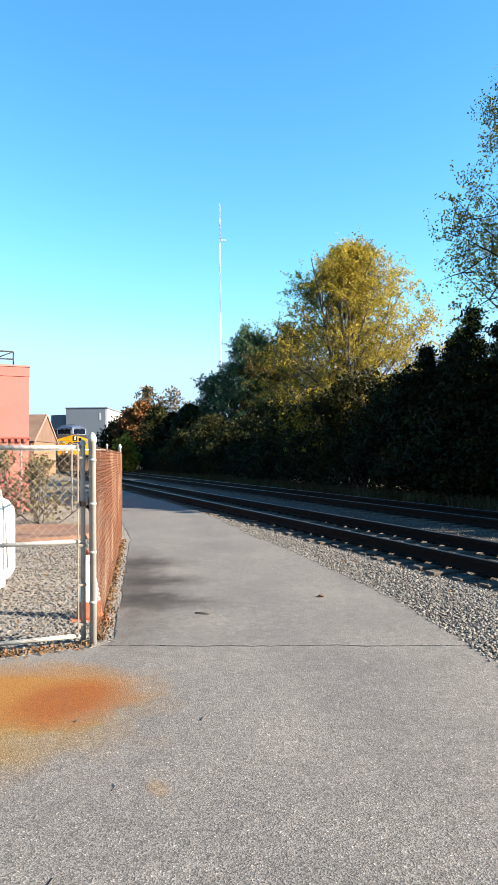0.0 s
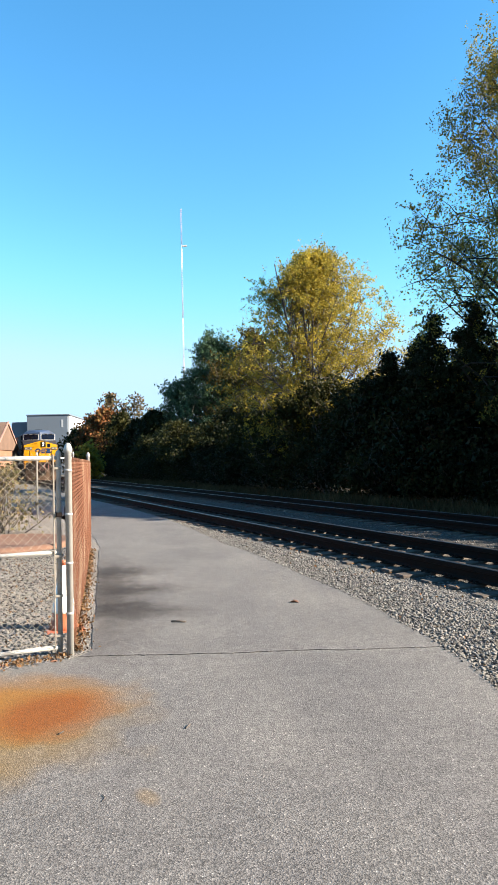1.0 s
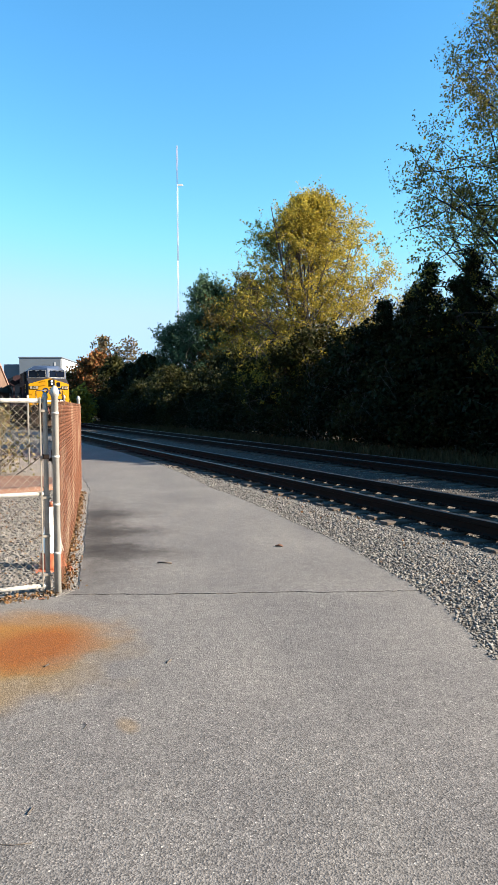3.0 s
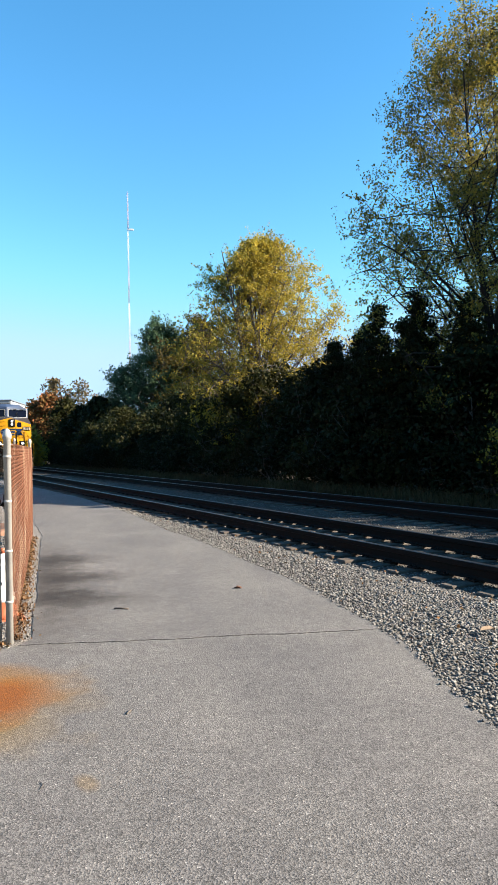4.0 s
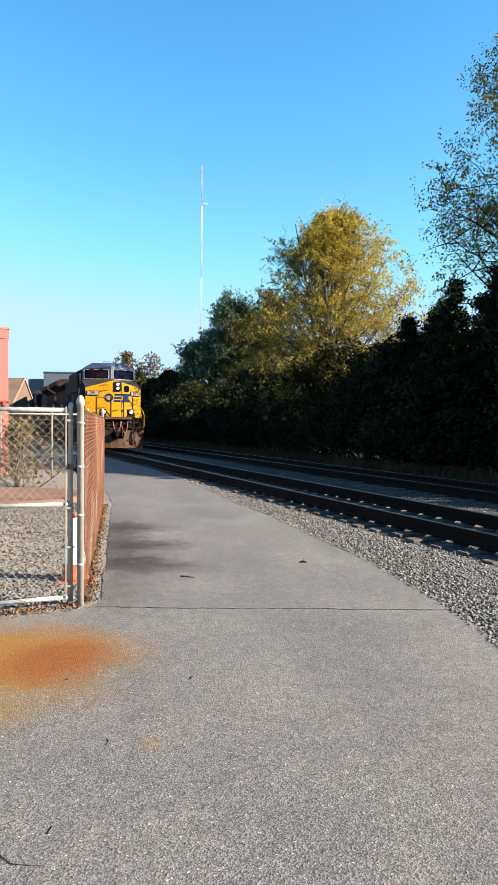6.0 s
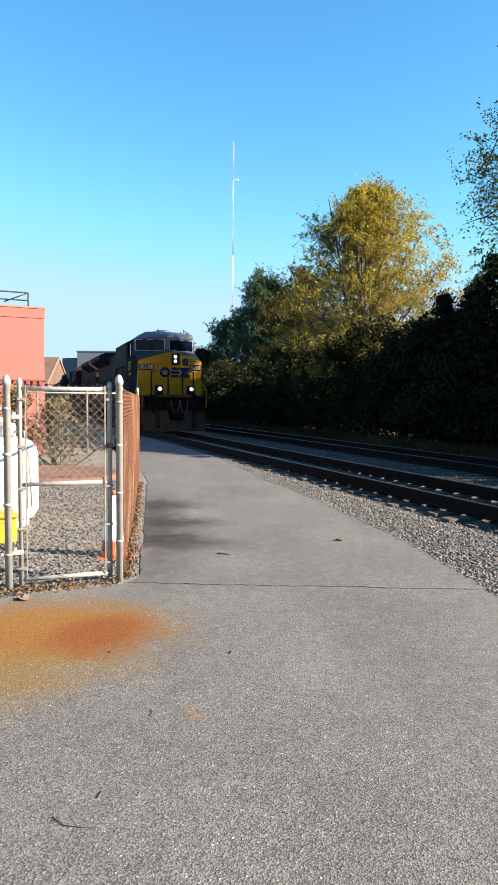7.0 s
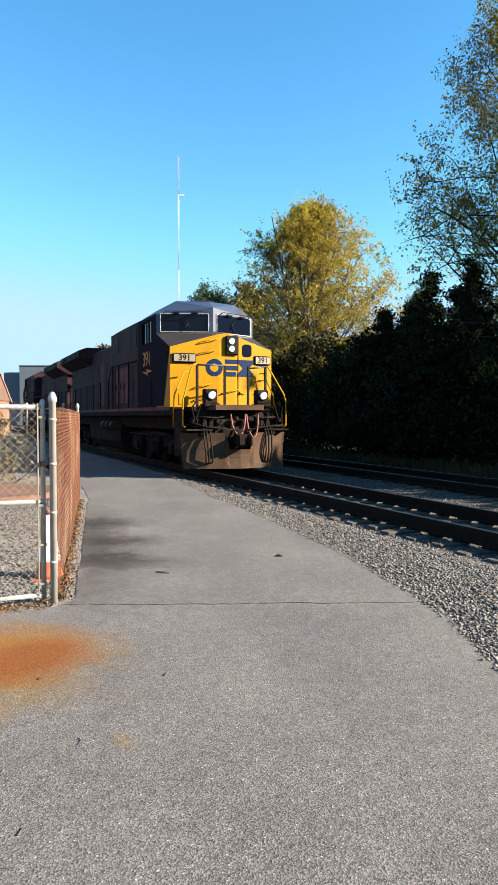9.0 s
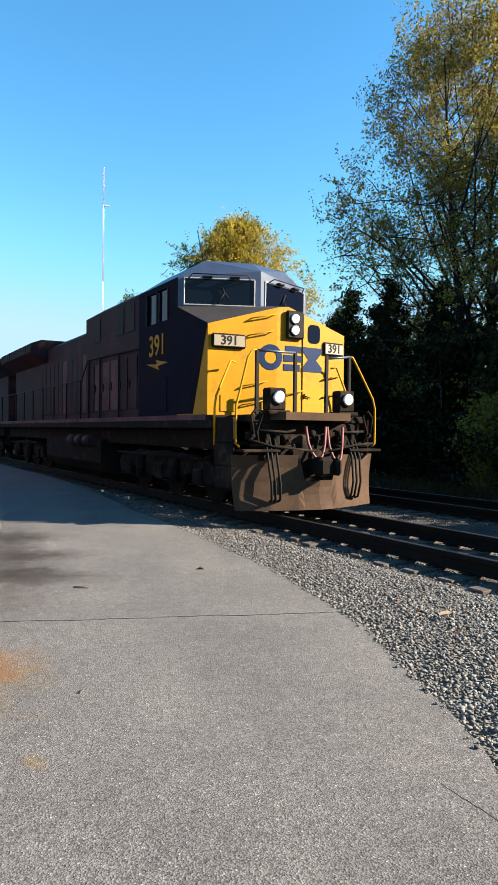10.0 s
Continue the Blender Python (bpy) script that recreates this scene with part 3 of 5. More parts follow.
def limb(g, a, b, r0, r1, rng, bend=0.12, k=5, sag=0.0):
    a, b = np.array(a, float), np.array(b, float)
    ln = np.linalg.norm(b - a)
    off = rng.normal(0, bend * ln * 0.3, 3)
    pts = []
    for i in range(k + 1):
        t = i / k
        pts.append(a + (b - a) * t + off * math.sin(math.pi * t) + np.array([0, 0, sag * ln * math.sin(math.pi * t)]))
    g.tube([tuple(p) for p in pts], r0, 5, False, True, [r0 + (r1 - r0) * i / k for i in range(k + 1)])
    return np.array(pts)


def tree(name, label, x, y, h, prof, leaves, size, mat, seed, limbs=26, trunk=0.2, subs=6, spread=0.35, lean=(0, 0), rise=0.55, first=0.12, stems=1, droop=0.0, bark=None, sprays=0, reach=0.5, top=(0.84, 0.95), grp="trees beside the railway"):
    """A trunk with limbs that reach an uneven envelope (pairs of height share and radius), and leaves on their outer ends."""
    rng = np.random.default_rng(seed)
    zs, rs = np.array([p[0] for p in prof]) * h, np.array([p[1] for p in prof])
    g, tips = Geo(), []
    tops = []
    for st in range(stems):
        dx, dy = (0, 0) if stems == 1 else rng.normal(0, rs.max() * 0.3, 2)
        tp = limb(g, (dx * 0.15, dy * 0.15, -0.2), (lean[0] + dx, lean[1] + dy, h * rng.uniform(*top)), trunk, trunk * 0.12, rng, 0.06, 10)
        tops.append(tp)
    for i in range(limbs):
        tp = tops[i % stems]
        f = first + (0.93 - first) * (i + rng.uniform(0, 1)) / limbs
        p = np.array([np.interp(f * 10, range(11), tp[:, c]) for c in range(3)])
        az = i * 2.4 + rng.uniform(-0.5, 0.5)
        ze = min(h * 0.985, p[2] + rise * np.interp(p[2], zs, rs) * rng.uniform(0.5, 1.3))
        re = np.interp(ze, zs, rs) * rng.uniform(0.72, 1.12)
        e = np.array([lean[0] * ze / h + re * math.cos(az), lean[1] * ze / h + re * math.sin(az), ze])
        r0 = trunk * (1 - f) * 0.5 + 0.012
        lp = limb(g, p, e, r0, 0.008, rng, 0.22, 5)
        tips.append((lp[3], lp[5]))
        for j in range(subs):
            q = lp[rng.integers(2, 6)]
            zz = q[2] + rng.normal(0.12, 0.3) * re * 0.55
            d = rng.normal(size=3) * np.array([1, 1, 0.5])
            d /= np.linalg.norm(d) + 1e-9
            e2 = q + d * re * rng.uniform(0.2, 0.5)
            e2[2] = min(max(zz, 0.25), h)
            rl = np.interp(e2[2], zs, rs) * 1.1
            c = np.array([lean[0] * e2[2] / h, lean[1] * e2[2] / h])
            dd = np.linalg.norm(e2[:2] - c)
            if dd > rl:
                e2[:2] = c + (e2[:2] - c) * rl / dd
            sp = limb(g, q, e2, max(0.007, r0 * 0.3), 0.004, rng, 0.2, 3)
            tips.append((sp[0] * 0.5 + sp[3] * 0.5, sp[3]))
    A, B = np.array([t[0] for t in tips]), np.array([t[1] for t in tips])
    wts = rng.uniform(0.15, 1.0, len(tips)) ** 1.3
    idx = rng.choice(len(tips), leaves, p=wts / wts.sum())
    if sprays:
        # leafy twigs that leave the branches, with sky between them
        pick = rng.choice(len(tips), sprays, p=wts / wts.sum())
        f = rng.uniform(0.0, 1.1, sprays)[:, None]
        root = A[pick] * (1 - f) + B[pick] * f + rng.normal(0, spread, (sprays, 3)) * np.array([1, 1, 0.7])
        way = B[pick] - A[pick]
        way = way / (np.linalg.norm(way, axis=1)[:, None] + 1e-6) * 0.7 + rng.normal(0, 0.5, (sprays, 3)) + np.array([0, 0, 0.15])
        way *= (reach * rng.uniform(0.5, 1.4, sprays))[:, None]
        idx = rng.integers(0, sprays, leaves)
        c = root[idx] + way[idx] * rng.uniform(0, 1, leaves)[:, None] + rng.normal(0, 0.13 * reach, (leaves, 3))
    else:
        f = rng.uniform(0.0, 1.12, leaves)[:, None]
        c = A[idx] * (1 - f) + B[idx] * f + rng.normal(0, spread, (leaves, 3)) * np.array([1, 1, 0.7])
    c = c[c[:, 2] > 0.05]
    t = thing(name, label, "bush" if name == "bush" else "tree", pose(x, y, -0.16), grp)
    part("trunk", g, bark or M_BARK, t)
    part("crown", leaf_quads("crown", c, size, rng, droop=droop), mat, t)
    return t


def conifer(label, x, y, h, r, mat, seed, leaves=17000, size=0.075):
    """A tapered evergreen of drooping tiers of twigs."""
    rng = np.random.default_rng(seed)
    g, A, B = Geo(), [], []
    limb(g, (0, 0, -0.2), (0.1, 0, h), 0.14, 0.015, rng, 0.03, 8)
    n = int(h * 11)
    for i in range(n):
        z = 0.05 * h + 0.94 * h * i / n
        rr = r * (1 - z / h) ** 0.8 * rng.uniform(0.6, 1.15) + 0.12
        az = i * 2.4 + rng.uniform(-0.4, 0.4)
        e = np.array([rr * math.cos(az), rr * math.sin(az), z - 0.1 * rr + rng.uniform(0, 0.35)])
        lp = limb(g, (0, 0, z), e, 0.022, 0.006, rng, 0.1, 3, 0.05)
        A.append(lp[0] * 0.75 + lp[3] * 0.25)
        B.append(lp[3])
    A, B = np.array(A), np.array(B)
    ln = np.linalg.norm(B - A, axis=1) + 0.05
    idx = rng.choice(n, leaves, p=ln / ln.sum())
    f = rng.uniform(0, 1.05, leaves)[:, None]
    c = A[idx] * (1 - f) + B[idx] * f + rng.normal(0, 1, (leaves, 3)) * np.array([0.13, 0.13, 0.09])
    t = thing("conifer_tree", label, "tree", pose(x, y, -0.16), "trees beside the railway")
    part("trunk", g, M_BARK, t)
    part("crown", leaf_quads("crown", c, size, rng, 2.2, 0.4), mat, t)
    return t


L_YELLOW = leaf_mat("yellow_leaves", [(0.25, 0.2, 0.03), (0.35, 0.265, 0.028), (0.43, 0.34, 0.055), (0.17, 0.17, 0.045), (0.31, 0.225, 0.035)], 0.5, 0.5)
L_WILLOW = leaf_mat("yellow_green_leaves", [(0.12, 0.13, 0.04), (0.25, 0.2, 0.035), (0.4, 0.29, 0.04), (0.075, 0.09, 0.035), (0.3, 0.235, 0.04)], 0.5, 0.48)
# the hedge's shade is put into these near-black greens
L_DARK = leaf_mat("shade_dark_green_leaves", [(0.006, 0.0105, 0.0035), (0.01, 0.016, 0.005), (0.016, 0.022, 0.006), (0.02, 0.02, 0.006)], 0.6, 0.15)
L_BLUEGREEN = leaf_mat("blue_green_leaves", [(0.045, 0.09, 0.054), (0.07, 0.125, 0.068), (0.105, 0.165, 0.09), (0.035, 0.065, 0.034)], 0.45, 0.4)
L_RUSSET = leaf_mat("russet_leaves", [(0.155, 0.0558, 0.0217), (0.217, 0.0868, 0.031), (0.124, 0.0744, 0.0248), (0.0744, 0.062, 0.0248)], 0.6, 0.3)
L_OLIVE = leaf_mat("olive_leaves", [(0.02, 0.024, 0.007), (0.04, 0.038, 0.01), (0.016, 0.021, 0.006)], 0.6, 0.3)
L_OLIVELIGHT = leaf_mat("olive_yellow_leaves", [(0.09, 0.075, 0.02), (0.14, 0.1, 0.025), (0.06, 0.065, 0.02), (0.12, 0.07, 0.03)], 0.5, 0.4)
L_YARD = leaf_mat("tan_olive_leaves", [(0.15, 0.12, 0.055), (0.19, 0.15, 0.08), (0.11, 0.11, 0.045), (0.17, 0.11, 0.06)], 0.7, 0.3)
L_DRY = leaf_mat("dry_leaves", [(0.124, 0.0806, 0.0496), (0.0806, 0.0744, 0.031), (0.1612, 0.1116, 0.062), (0.062, 0.062, 0.0248)], 0.7, 0.25)

ROUND = [(0, 0.5), (0.12, 2.6), (0.3, 4.0), (0.5, 4.5), (0.68, 4.1), (0.85, 2.7), (0.96, 1.1), (1, 0.2)]


BUSH = [(0, 1.3), (0.25, 2.0), (0.5, 2.1), (0.75, 1.6), (0.93, 0.8), (1, 0.2)]


def scaled(prof, k):
    return [(a, b * k) for a, b in prof]


# the big yellow tree, and the tall thin-leaved one nearer by
GOLDEN = [(0, 1.7), (0.15, 4.2), (0.3, 5.1), (0.46, 5.15), (0.62, 4.85), (0.8, 3.9), (0.92, 2.6), (1, 0.5)]
OPEN = [(0, 0.7), (0.12, 5.5), (0.3, 6.3), (0.5, 5.9), (0.62, 4.9), (0.75, 3.8), (0.88, 2.6), (1, 0.5)]
PINE = [(0, 1.6), (0.18, 2.7), (0.45, 2.4), (0.7, 1.6), (0.88, 0.85), (1, 0.15)]
tree("autumn_tree", "tall round tree with golden yellow autumn leaves", 5.85, 40.5, 13.8, GOLDEN, 120000, 0.075, L_YELLOW, 21, 110, 0.2, 12, 0.3, rise=1.1, stems=3, first=0.05, sprays=6500, reach=0.55)
tree("autumn_tree", "tall open tree with thin yellow-green leaves", 14.0, 25.0, 20.4, OPEN, 165000, 0.062, L_WILLOW, 22, 84, 0.2, 13, 0.27, lean=(-0.7, 0), rise=1.0, stems=2, first=0.08, sprays=10500, reach=0.6, bark=M_DARKBARK, top=(0.72, 0.8))
# dark and blue-green trees further along the line
tree("broadleaf_tree", "olive tree with a loose yellowing crown", 3.5, 74.0, 15.6, scaled(ROUND, 1.3), 42000, 0.14, L_OLIVELIGHT, 25, 54, 0.24, 9, 0.4, rise=0.9, sprays=2600, reach=0.75)
tree("broadleaf_tree", "tall blue-green tree with feathery branches", -1.0, 75.0, 17.0, scaled(PINE, 1.56), 46000, 0.14, L_BLUEGREEN, 23, 70, 0.24, 9, 0.35, rise=0.7, sprays=2600, reach=0.8, first=0.05)
tree("broadleaf_tree", "blue-green tree with feathery branches", 1.7, 76.0, 14.9, scaled(PINE, 1.56), 30000, 0.14, L_BLUEGREEN, 26, 60, 0.24, 8, 0.35, rise=0.7, sprays=1800, reach=0.8, first=0.05)
tree("broadleaf_tree", "slender dark blue-green tree with feathery branches", -4.7, 78.0, 12.2, scaled(PINE, 1.4), 24000, 0.14, L_BLUEGREEN, 24, 50, 0.2, 8, 0.32, rise=0.7, sprays=1500, reach=0.7, first=0.05)
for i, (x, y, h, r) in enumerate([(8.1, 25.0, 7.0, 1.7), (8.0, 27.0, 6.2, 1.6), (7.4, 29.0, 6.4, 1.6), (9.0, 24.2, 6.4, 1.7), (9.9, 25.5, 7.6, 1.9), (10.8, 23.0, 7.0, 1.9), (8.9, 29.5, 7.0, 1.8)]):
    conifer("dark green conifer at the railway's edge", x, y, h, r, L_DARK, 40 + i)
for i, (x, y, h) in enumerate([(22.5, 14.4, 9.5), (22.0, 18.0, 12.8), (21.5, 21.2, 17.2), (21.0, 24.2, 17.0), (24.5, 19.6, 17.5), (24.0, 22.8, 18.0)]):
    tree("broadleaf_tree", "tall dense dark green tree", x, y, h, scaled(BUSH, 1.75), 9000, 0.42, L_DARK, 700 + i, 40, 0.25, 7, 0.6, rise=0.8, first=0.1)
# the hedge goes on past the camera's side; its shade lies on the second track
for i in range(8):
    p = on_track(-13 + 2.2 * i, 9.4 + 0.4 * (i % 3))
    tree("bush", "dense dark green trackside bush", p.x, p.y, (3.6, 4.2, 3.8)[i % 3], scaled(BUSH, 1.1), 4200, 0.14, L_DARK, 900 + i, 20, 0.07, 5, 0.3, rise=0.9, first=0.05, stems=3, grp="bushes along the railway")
# the hedge of undergrowth along the line
rnd = random.Random(77)
for i in range(30):
    s = 4.5 + 2.35 * i + rnd.uniform(-0.5, 0.5)
    o, h = 9.6 + rnd.uniform(-0.5, 1.6), rnd.uniform(3.4, 5.4) + (0.8 if s > 18 else -0.4)
    if s > 26:
        h = rnd.choice((2.6, 3.2, 3.9, 4.7)) + rnd.uniform(-0.3, 0.3) - (0.5 if s > 48 else 0)
    p = on_track(s, o)
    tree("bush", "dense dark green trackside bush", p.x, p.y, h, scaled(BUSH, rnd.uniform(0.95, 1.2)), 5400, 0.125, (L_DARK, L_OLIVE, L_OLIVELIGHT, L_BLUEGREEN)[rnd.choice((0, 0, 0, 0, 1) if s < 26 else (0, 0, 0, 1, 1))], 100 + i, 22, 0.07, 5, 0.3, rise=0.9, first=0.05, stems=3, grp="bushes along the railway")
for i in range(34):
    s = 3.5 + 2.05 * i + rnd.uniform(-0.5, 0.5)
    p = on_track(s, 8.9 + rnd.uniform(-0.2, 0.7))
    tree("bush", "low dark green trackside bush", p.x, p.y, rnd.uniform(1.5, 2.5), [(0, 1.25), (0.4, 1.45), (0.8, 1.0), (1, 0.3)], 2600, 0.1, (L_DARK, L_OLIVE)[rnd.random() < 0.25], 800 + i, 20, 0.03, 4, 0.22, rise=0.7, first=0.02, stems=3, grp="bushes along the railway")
for i in range(20):
    s = 9 + 3.6 * i + rnd.uniform(-0.7, 0.7)
    p = on_track(s, 13.2 + rnd.uniform(-0.6, 2.2))
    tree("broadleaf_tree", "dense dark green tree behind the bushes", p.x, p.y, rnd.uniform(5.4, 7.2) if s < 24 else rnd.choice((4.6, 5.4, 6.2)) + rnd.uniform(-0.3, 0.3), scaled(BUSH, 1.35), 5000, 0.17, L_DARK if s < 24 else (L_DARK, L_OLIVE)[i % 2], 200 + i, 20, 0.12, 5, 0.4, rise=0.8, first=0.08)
p = on_track(5.7, 8.2)
tree("bush", "yellow-leaved bush among dark trees", p.x, p.y, 2.7, [(0, 0.2), (0.4, 0.5), (0.6, 0.85), (0.85, 0.6), (1, 0.2)], 2600, 0.07, L_YELLOW, 61, 20, 0.04, 5, 0.2, rise=0.9, stems=2, grp="bushes along the railway")
# far end of the line
for i, (x, y, h, k, mt, lf, lb) in enumerate([(-7.5, 75, 7.2, 0.55, L_DARK, 5000, "dark green tree far down the line"), (-10.0, 80, 6.6, 0.55, L_DARK, 5000, "dark green tree far down the line"), (-12.8, 86, 7.8, 0.6, L_OLIVE, 5000, "olive tree far down the line"), (-15.6, 92, 9.4, 0.7, L_RUSSET, 6000, "russet autumn tree far down the line"), (-18.0, 95, 8.2, 0.7, L_RUSSET, 5000, "russet autumn tree far down the line"), (-16.6, 100, 12.0, 0.85, L_DRY, 1500, "nearly bare tree with thin twigs"), (-13.0, 100, 11.8, 0.85, L_DRY, 1800, "nearly bare tree with thin twigs"), (-20.8, 97, 6.4, 0.55, L_OLIVE, 4500, "olive tree far down the line"), (-15.0, 76, 3.6, 0.3, L_YELLOW, 2600, "low yellow bush far down the line"), (-10.0, 93, 8.0, 0.7, L_DARK, 5000, "dark green tree far down the line"), (-8.6, 102, 9.0, 0.8, L_OLIVE, 5000, "olive tree far down the line")]):
    tree("broadleaf_tree", lb, x, y, h, scaled(ROUND, k), lf, 0.26, mt, 300 + i, 34, 0.14, 7, 0.35, rise=1.0, first=0.08, grp="trees down the line")


def grass(name, label, n, sr, orr, mat, seed, hh=0.35):
    rng = np.random.default_rng(seed)
    s, o = rng.uniform(*sr, n), rng.uniform(*orr, n)
    s += 0.8 * np.sin(o * 3 + s)
    px, py = P0.x + U.x * s + N.x * o, P0.y + U.y * s + N.y * o
    a, h, w = rng.uniform(0, 6.28, n), hh * rng.uniform(0.4, 1.3, n), rng.uniform(0.012, 0.03, n)
    dx, dy, lx, ly = np.cos(a) * w, np.sin(a) * w, rng.normal(0, 0.12, n), rng.normal(0, 0.12, n)
    z0 = np.full(n, -0.16)
    V = np.stack([np.stack([px - dx, py - dy, z0], 1), np.stack([px + dx, py + dy, z0], 1), np.stack([px + lx, py + ly, z0 + h], 1)], 1)
    return tagged(part(name, quads(name, V.reshape(-1, 3), np.arange(3 * n).reshape(n, 3)), mat), label, "grass", kind="stuff")


L_GRASS = leaf_mat("dry_grass_blades", [(0.06, 0.042, 0.02), (0.1, 0.072, 0.035), (0.035, 0.03, 0.012)], 0.8, 0.3)
grass("grass", "dry straw-coloured grass along the bushes", 26000, (2, 75), (6.9, 9.6), L_GRASS, 5)


# ---- buildings far and near ----
M_REDWALL = paint("salmon_painted_wall", (0.29, 0.082, 0.07), 0.75, 0, 0.14, 0.8, 0.25, 14, (0.25, 0.072, 0.05), 0.3, 0.6)
M_REDTRIM = paint("dark_red_trim", (0.1736, 0.0434, 0.031), 0.7, 0, 0.2, 2, 0.1, 20)
M_COPING = paint("weathered_coping", (0.217, 0.124, 0.0992), 0.8, 0, 0.25, 2, 0.2, 20)
# office block: shade put into the grey front, sunlight into the pale side
M_GREYCLAD = paint("shaded_grey_cladding", (0.095, 0.116, 0.145), 0.6, 0, 0.1, 0.3, 0.05, 5)
M_LIGHTCLAD = paint("sunlit_pale_cladding", (0.341, 0.3534, 0.372), 0.5, 0, 0.1, 0.3, 0.05, 5)
M_SHINGLE = paint("brown_shingles", (0.1054, 0.0651, 0.0465), 0.85, 0, 0.3, 1.0, 0.4, 8)
M_BRICK = paint("brown_brick", (0.186, 0.093, 0.0558), 0.85, 0, 0.3, 3, 0.3, 12)
M_GLASS = glass_mat("dark_glass")
M_WHITE = paint("white_enamel", (0.82, 0.82, 0.8), 0.4, 0, 0.08, 2, 0.05, 30, (0.6, 0.57, 0.5), 0.15, 3)


def red_building():
    m = pose(-6.66, 20.53, 0.244, 0, 0, 28) @ Matrix.Scale(0.7707, 4)
    t = thing("workshop", "salmon red painted flat-roofed workshop", "building", m)
    g = Geo()
    g.prism([(-14, -0.0), (0, 0), (0, 9), (-14, 9)], -0.53, 5.3)
    part("wall", g, M_REDWALL, t)
    g = Geo()
    g.prism([(-14.03, -0.025), (0.025, -0.025), (0.025, 9.03), (-14.03, 9.03)], 4.96, 5.33)
    part("parapet", g, M_REDWALL, t)
    g = Geo()
    g.prism([(-14.06, -0.05), (0.05, -0.05), (0.05, 9.06), (-14.06, 9.06)], 5.33, 5.4)
    part("coping", g, M_COPING, t, "weathered grey-red coping")
    g = Geo()
    g.box(-14, 0.05, -0.1, -0.003, 2.5, 2.58, 0.02)
    for i in range(58):
        g.box(-13.9 + 0.24 * i, -13.76 + 0.24 * i, -0.08, -0.003, 2.38, 2.5)
    part("ledge", g, M_REDTRIM, t, "dark red dentil ledge")
    g = Geo()
    for z in (5.7, 6.0):
        g.tube([(-9, 0.6, z), (-0.5, 0.6, z)], 0.03, 6)
    for x in (-9, -6.4, -3.8, -0.5):
        g.tube([(x, 0.6, 5.4), (x, 0.6, 6.0)], 0.03, 6)
    g.tube([(-0.5, 0.6, 6.0), (-1.4, 0.6, 5.6)], 0.025, 6)
    part("roof_railing", g, M_DARKMETAL, t, "dark steel roof railing")
    g = Geo()
    g.box(-3.3, -2.95, -0.03, 0.05, 4.0, 4.25, 0.01)
    part("vent", g, M_DARKMETAL, t)
    g = Geo()
    g.prism([(-9.5, 5.4), (-3.7, 5.4), (-3.7, 6.3), (-3.2, 6.2), (-6.4, 8.4), (-9.9, 6.2)], 3.0, 7.0, "y")
    part("roof_house", g, M_REDWALL, t)


red_building()


def brick_house():
    t = thing("brick_house", "brown brick house with a shingled gable roof", "house", pose(-19.2, 58, -0.16, 0, 0, 4))
    g = Geo()
    g.box(-7, 0, 0, 8, 0, 3.3)
    part("wall", g, M_BRICK, t)
    g = Geo()
    g.prism([(-0.4, 3.2), (8.4, 3.2), (4, 5.75)], -7.2, 0.1, "x")
    part("roof", g, M_SHINGLE, t)
    g = Geo()
    g.prism([(-0.4, 3.0), (4, 5.6), (8.4, 3.0), (8.4, 3.2), (4, 5.8), (-0.4, 3.2)], 0.102, 0.2, "x")
    part("gable_trim", g, M_COPING, t)
    for x in (-3.4, -1.3):
        g = Geo()
        g.box(x - 0.5, x + 0.5, -0.06, 0.05, 1.2, 2.6, 0.02)
        f = part("window", g, M_WHITE, t)
        g = Geo()
        g.box(x - 0.42, x + 0.42, -0.08, -0.05, 1.28, 2.52)
        part("pane", g, M_GLASS, f)


brick_house()


def far_block():
    t = thing("office_block", "flat-roofed modern block with a shaded grey front and sunlit pale side", "building", pose(-30.4, 123, -0.16, 0, 0, 1))
    g = Geo()
    g.box(-4.9, 2.3, 0, 14, 0, 10.7, 0.03)
    part("wall", g, M_GREYCLAD, t)
    g = Geo()
    g.box(2.33, 2.6, 0.1, 14, 0, 10.6, 0.02)
    side = part("side_wall", g, M_LIGHTCLAD, t, "sunlit pale ribbed side wall")
    for i in range(5):
        g = Geo()
        g.box(2.6, 2.66, 1.0 + 2.6 * i, 2.0 + 2.6 * i, 3.0, 8.6)
        part("window", g, M_GREYCLAD, side)
    g = Geo()
    g.box(-8.2, -4.92, 2, 14, 0, 9.7, 0.03)
    part("lower_wing", g, M_GREYCLAD, t, "lower shaded grey wing")
    g = Geo()
    g.box(1.2, 1.5, -0.04, 0.02, 8.6, 9.9)
    part("window", g, M_LIGHTCLAD, t)
    g = Geo()
    g.box(-5.0, 2.7, -0.1, 14.1, 10.7, 10.9, 0.03)
    part("roof_edge", g, M_GREYCLAD, t)


far_block()


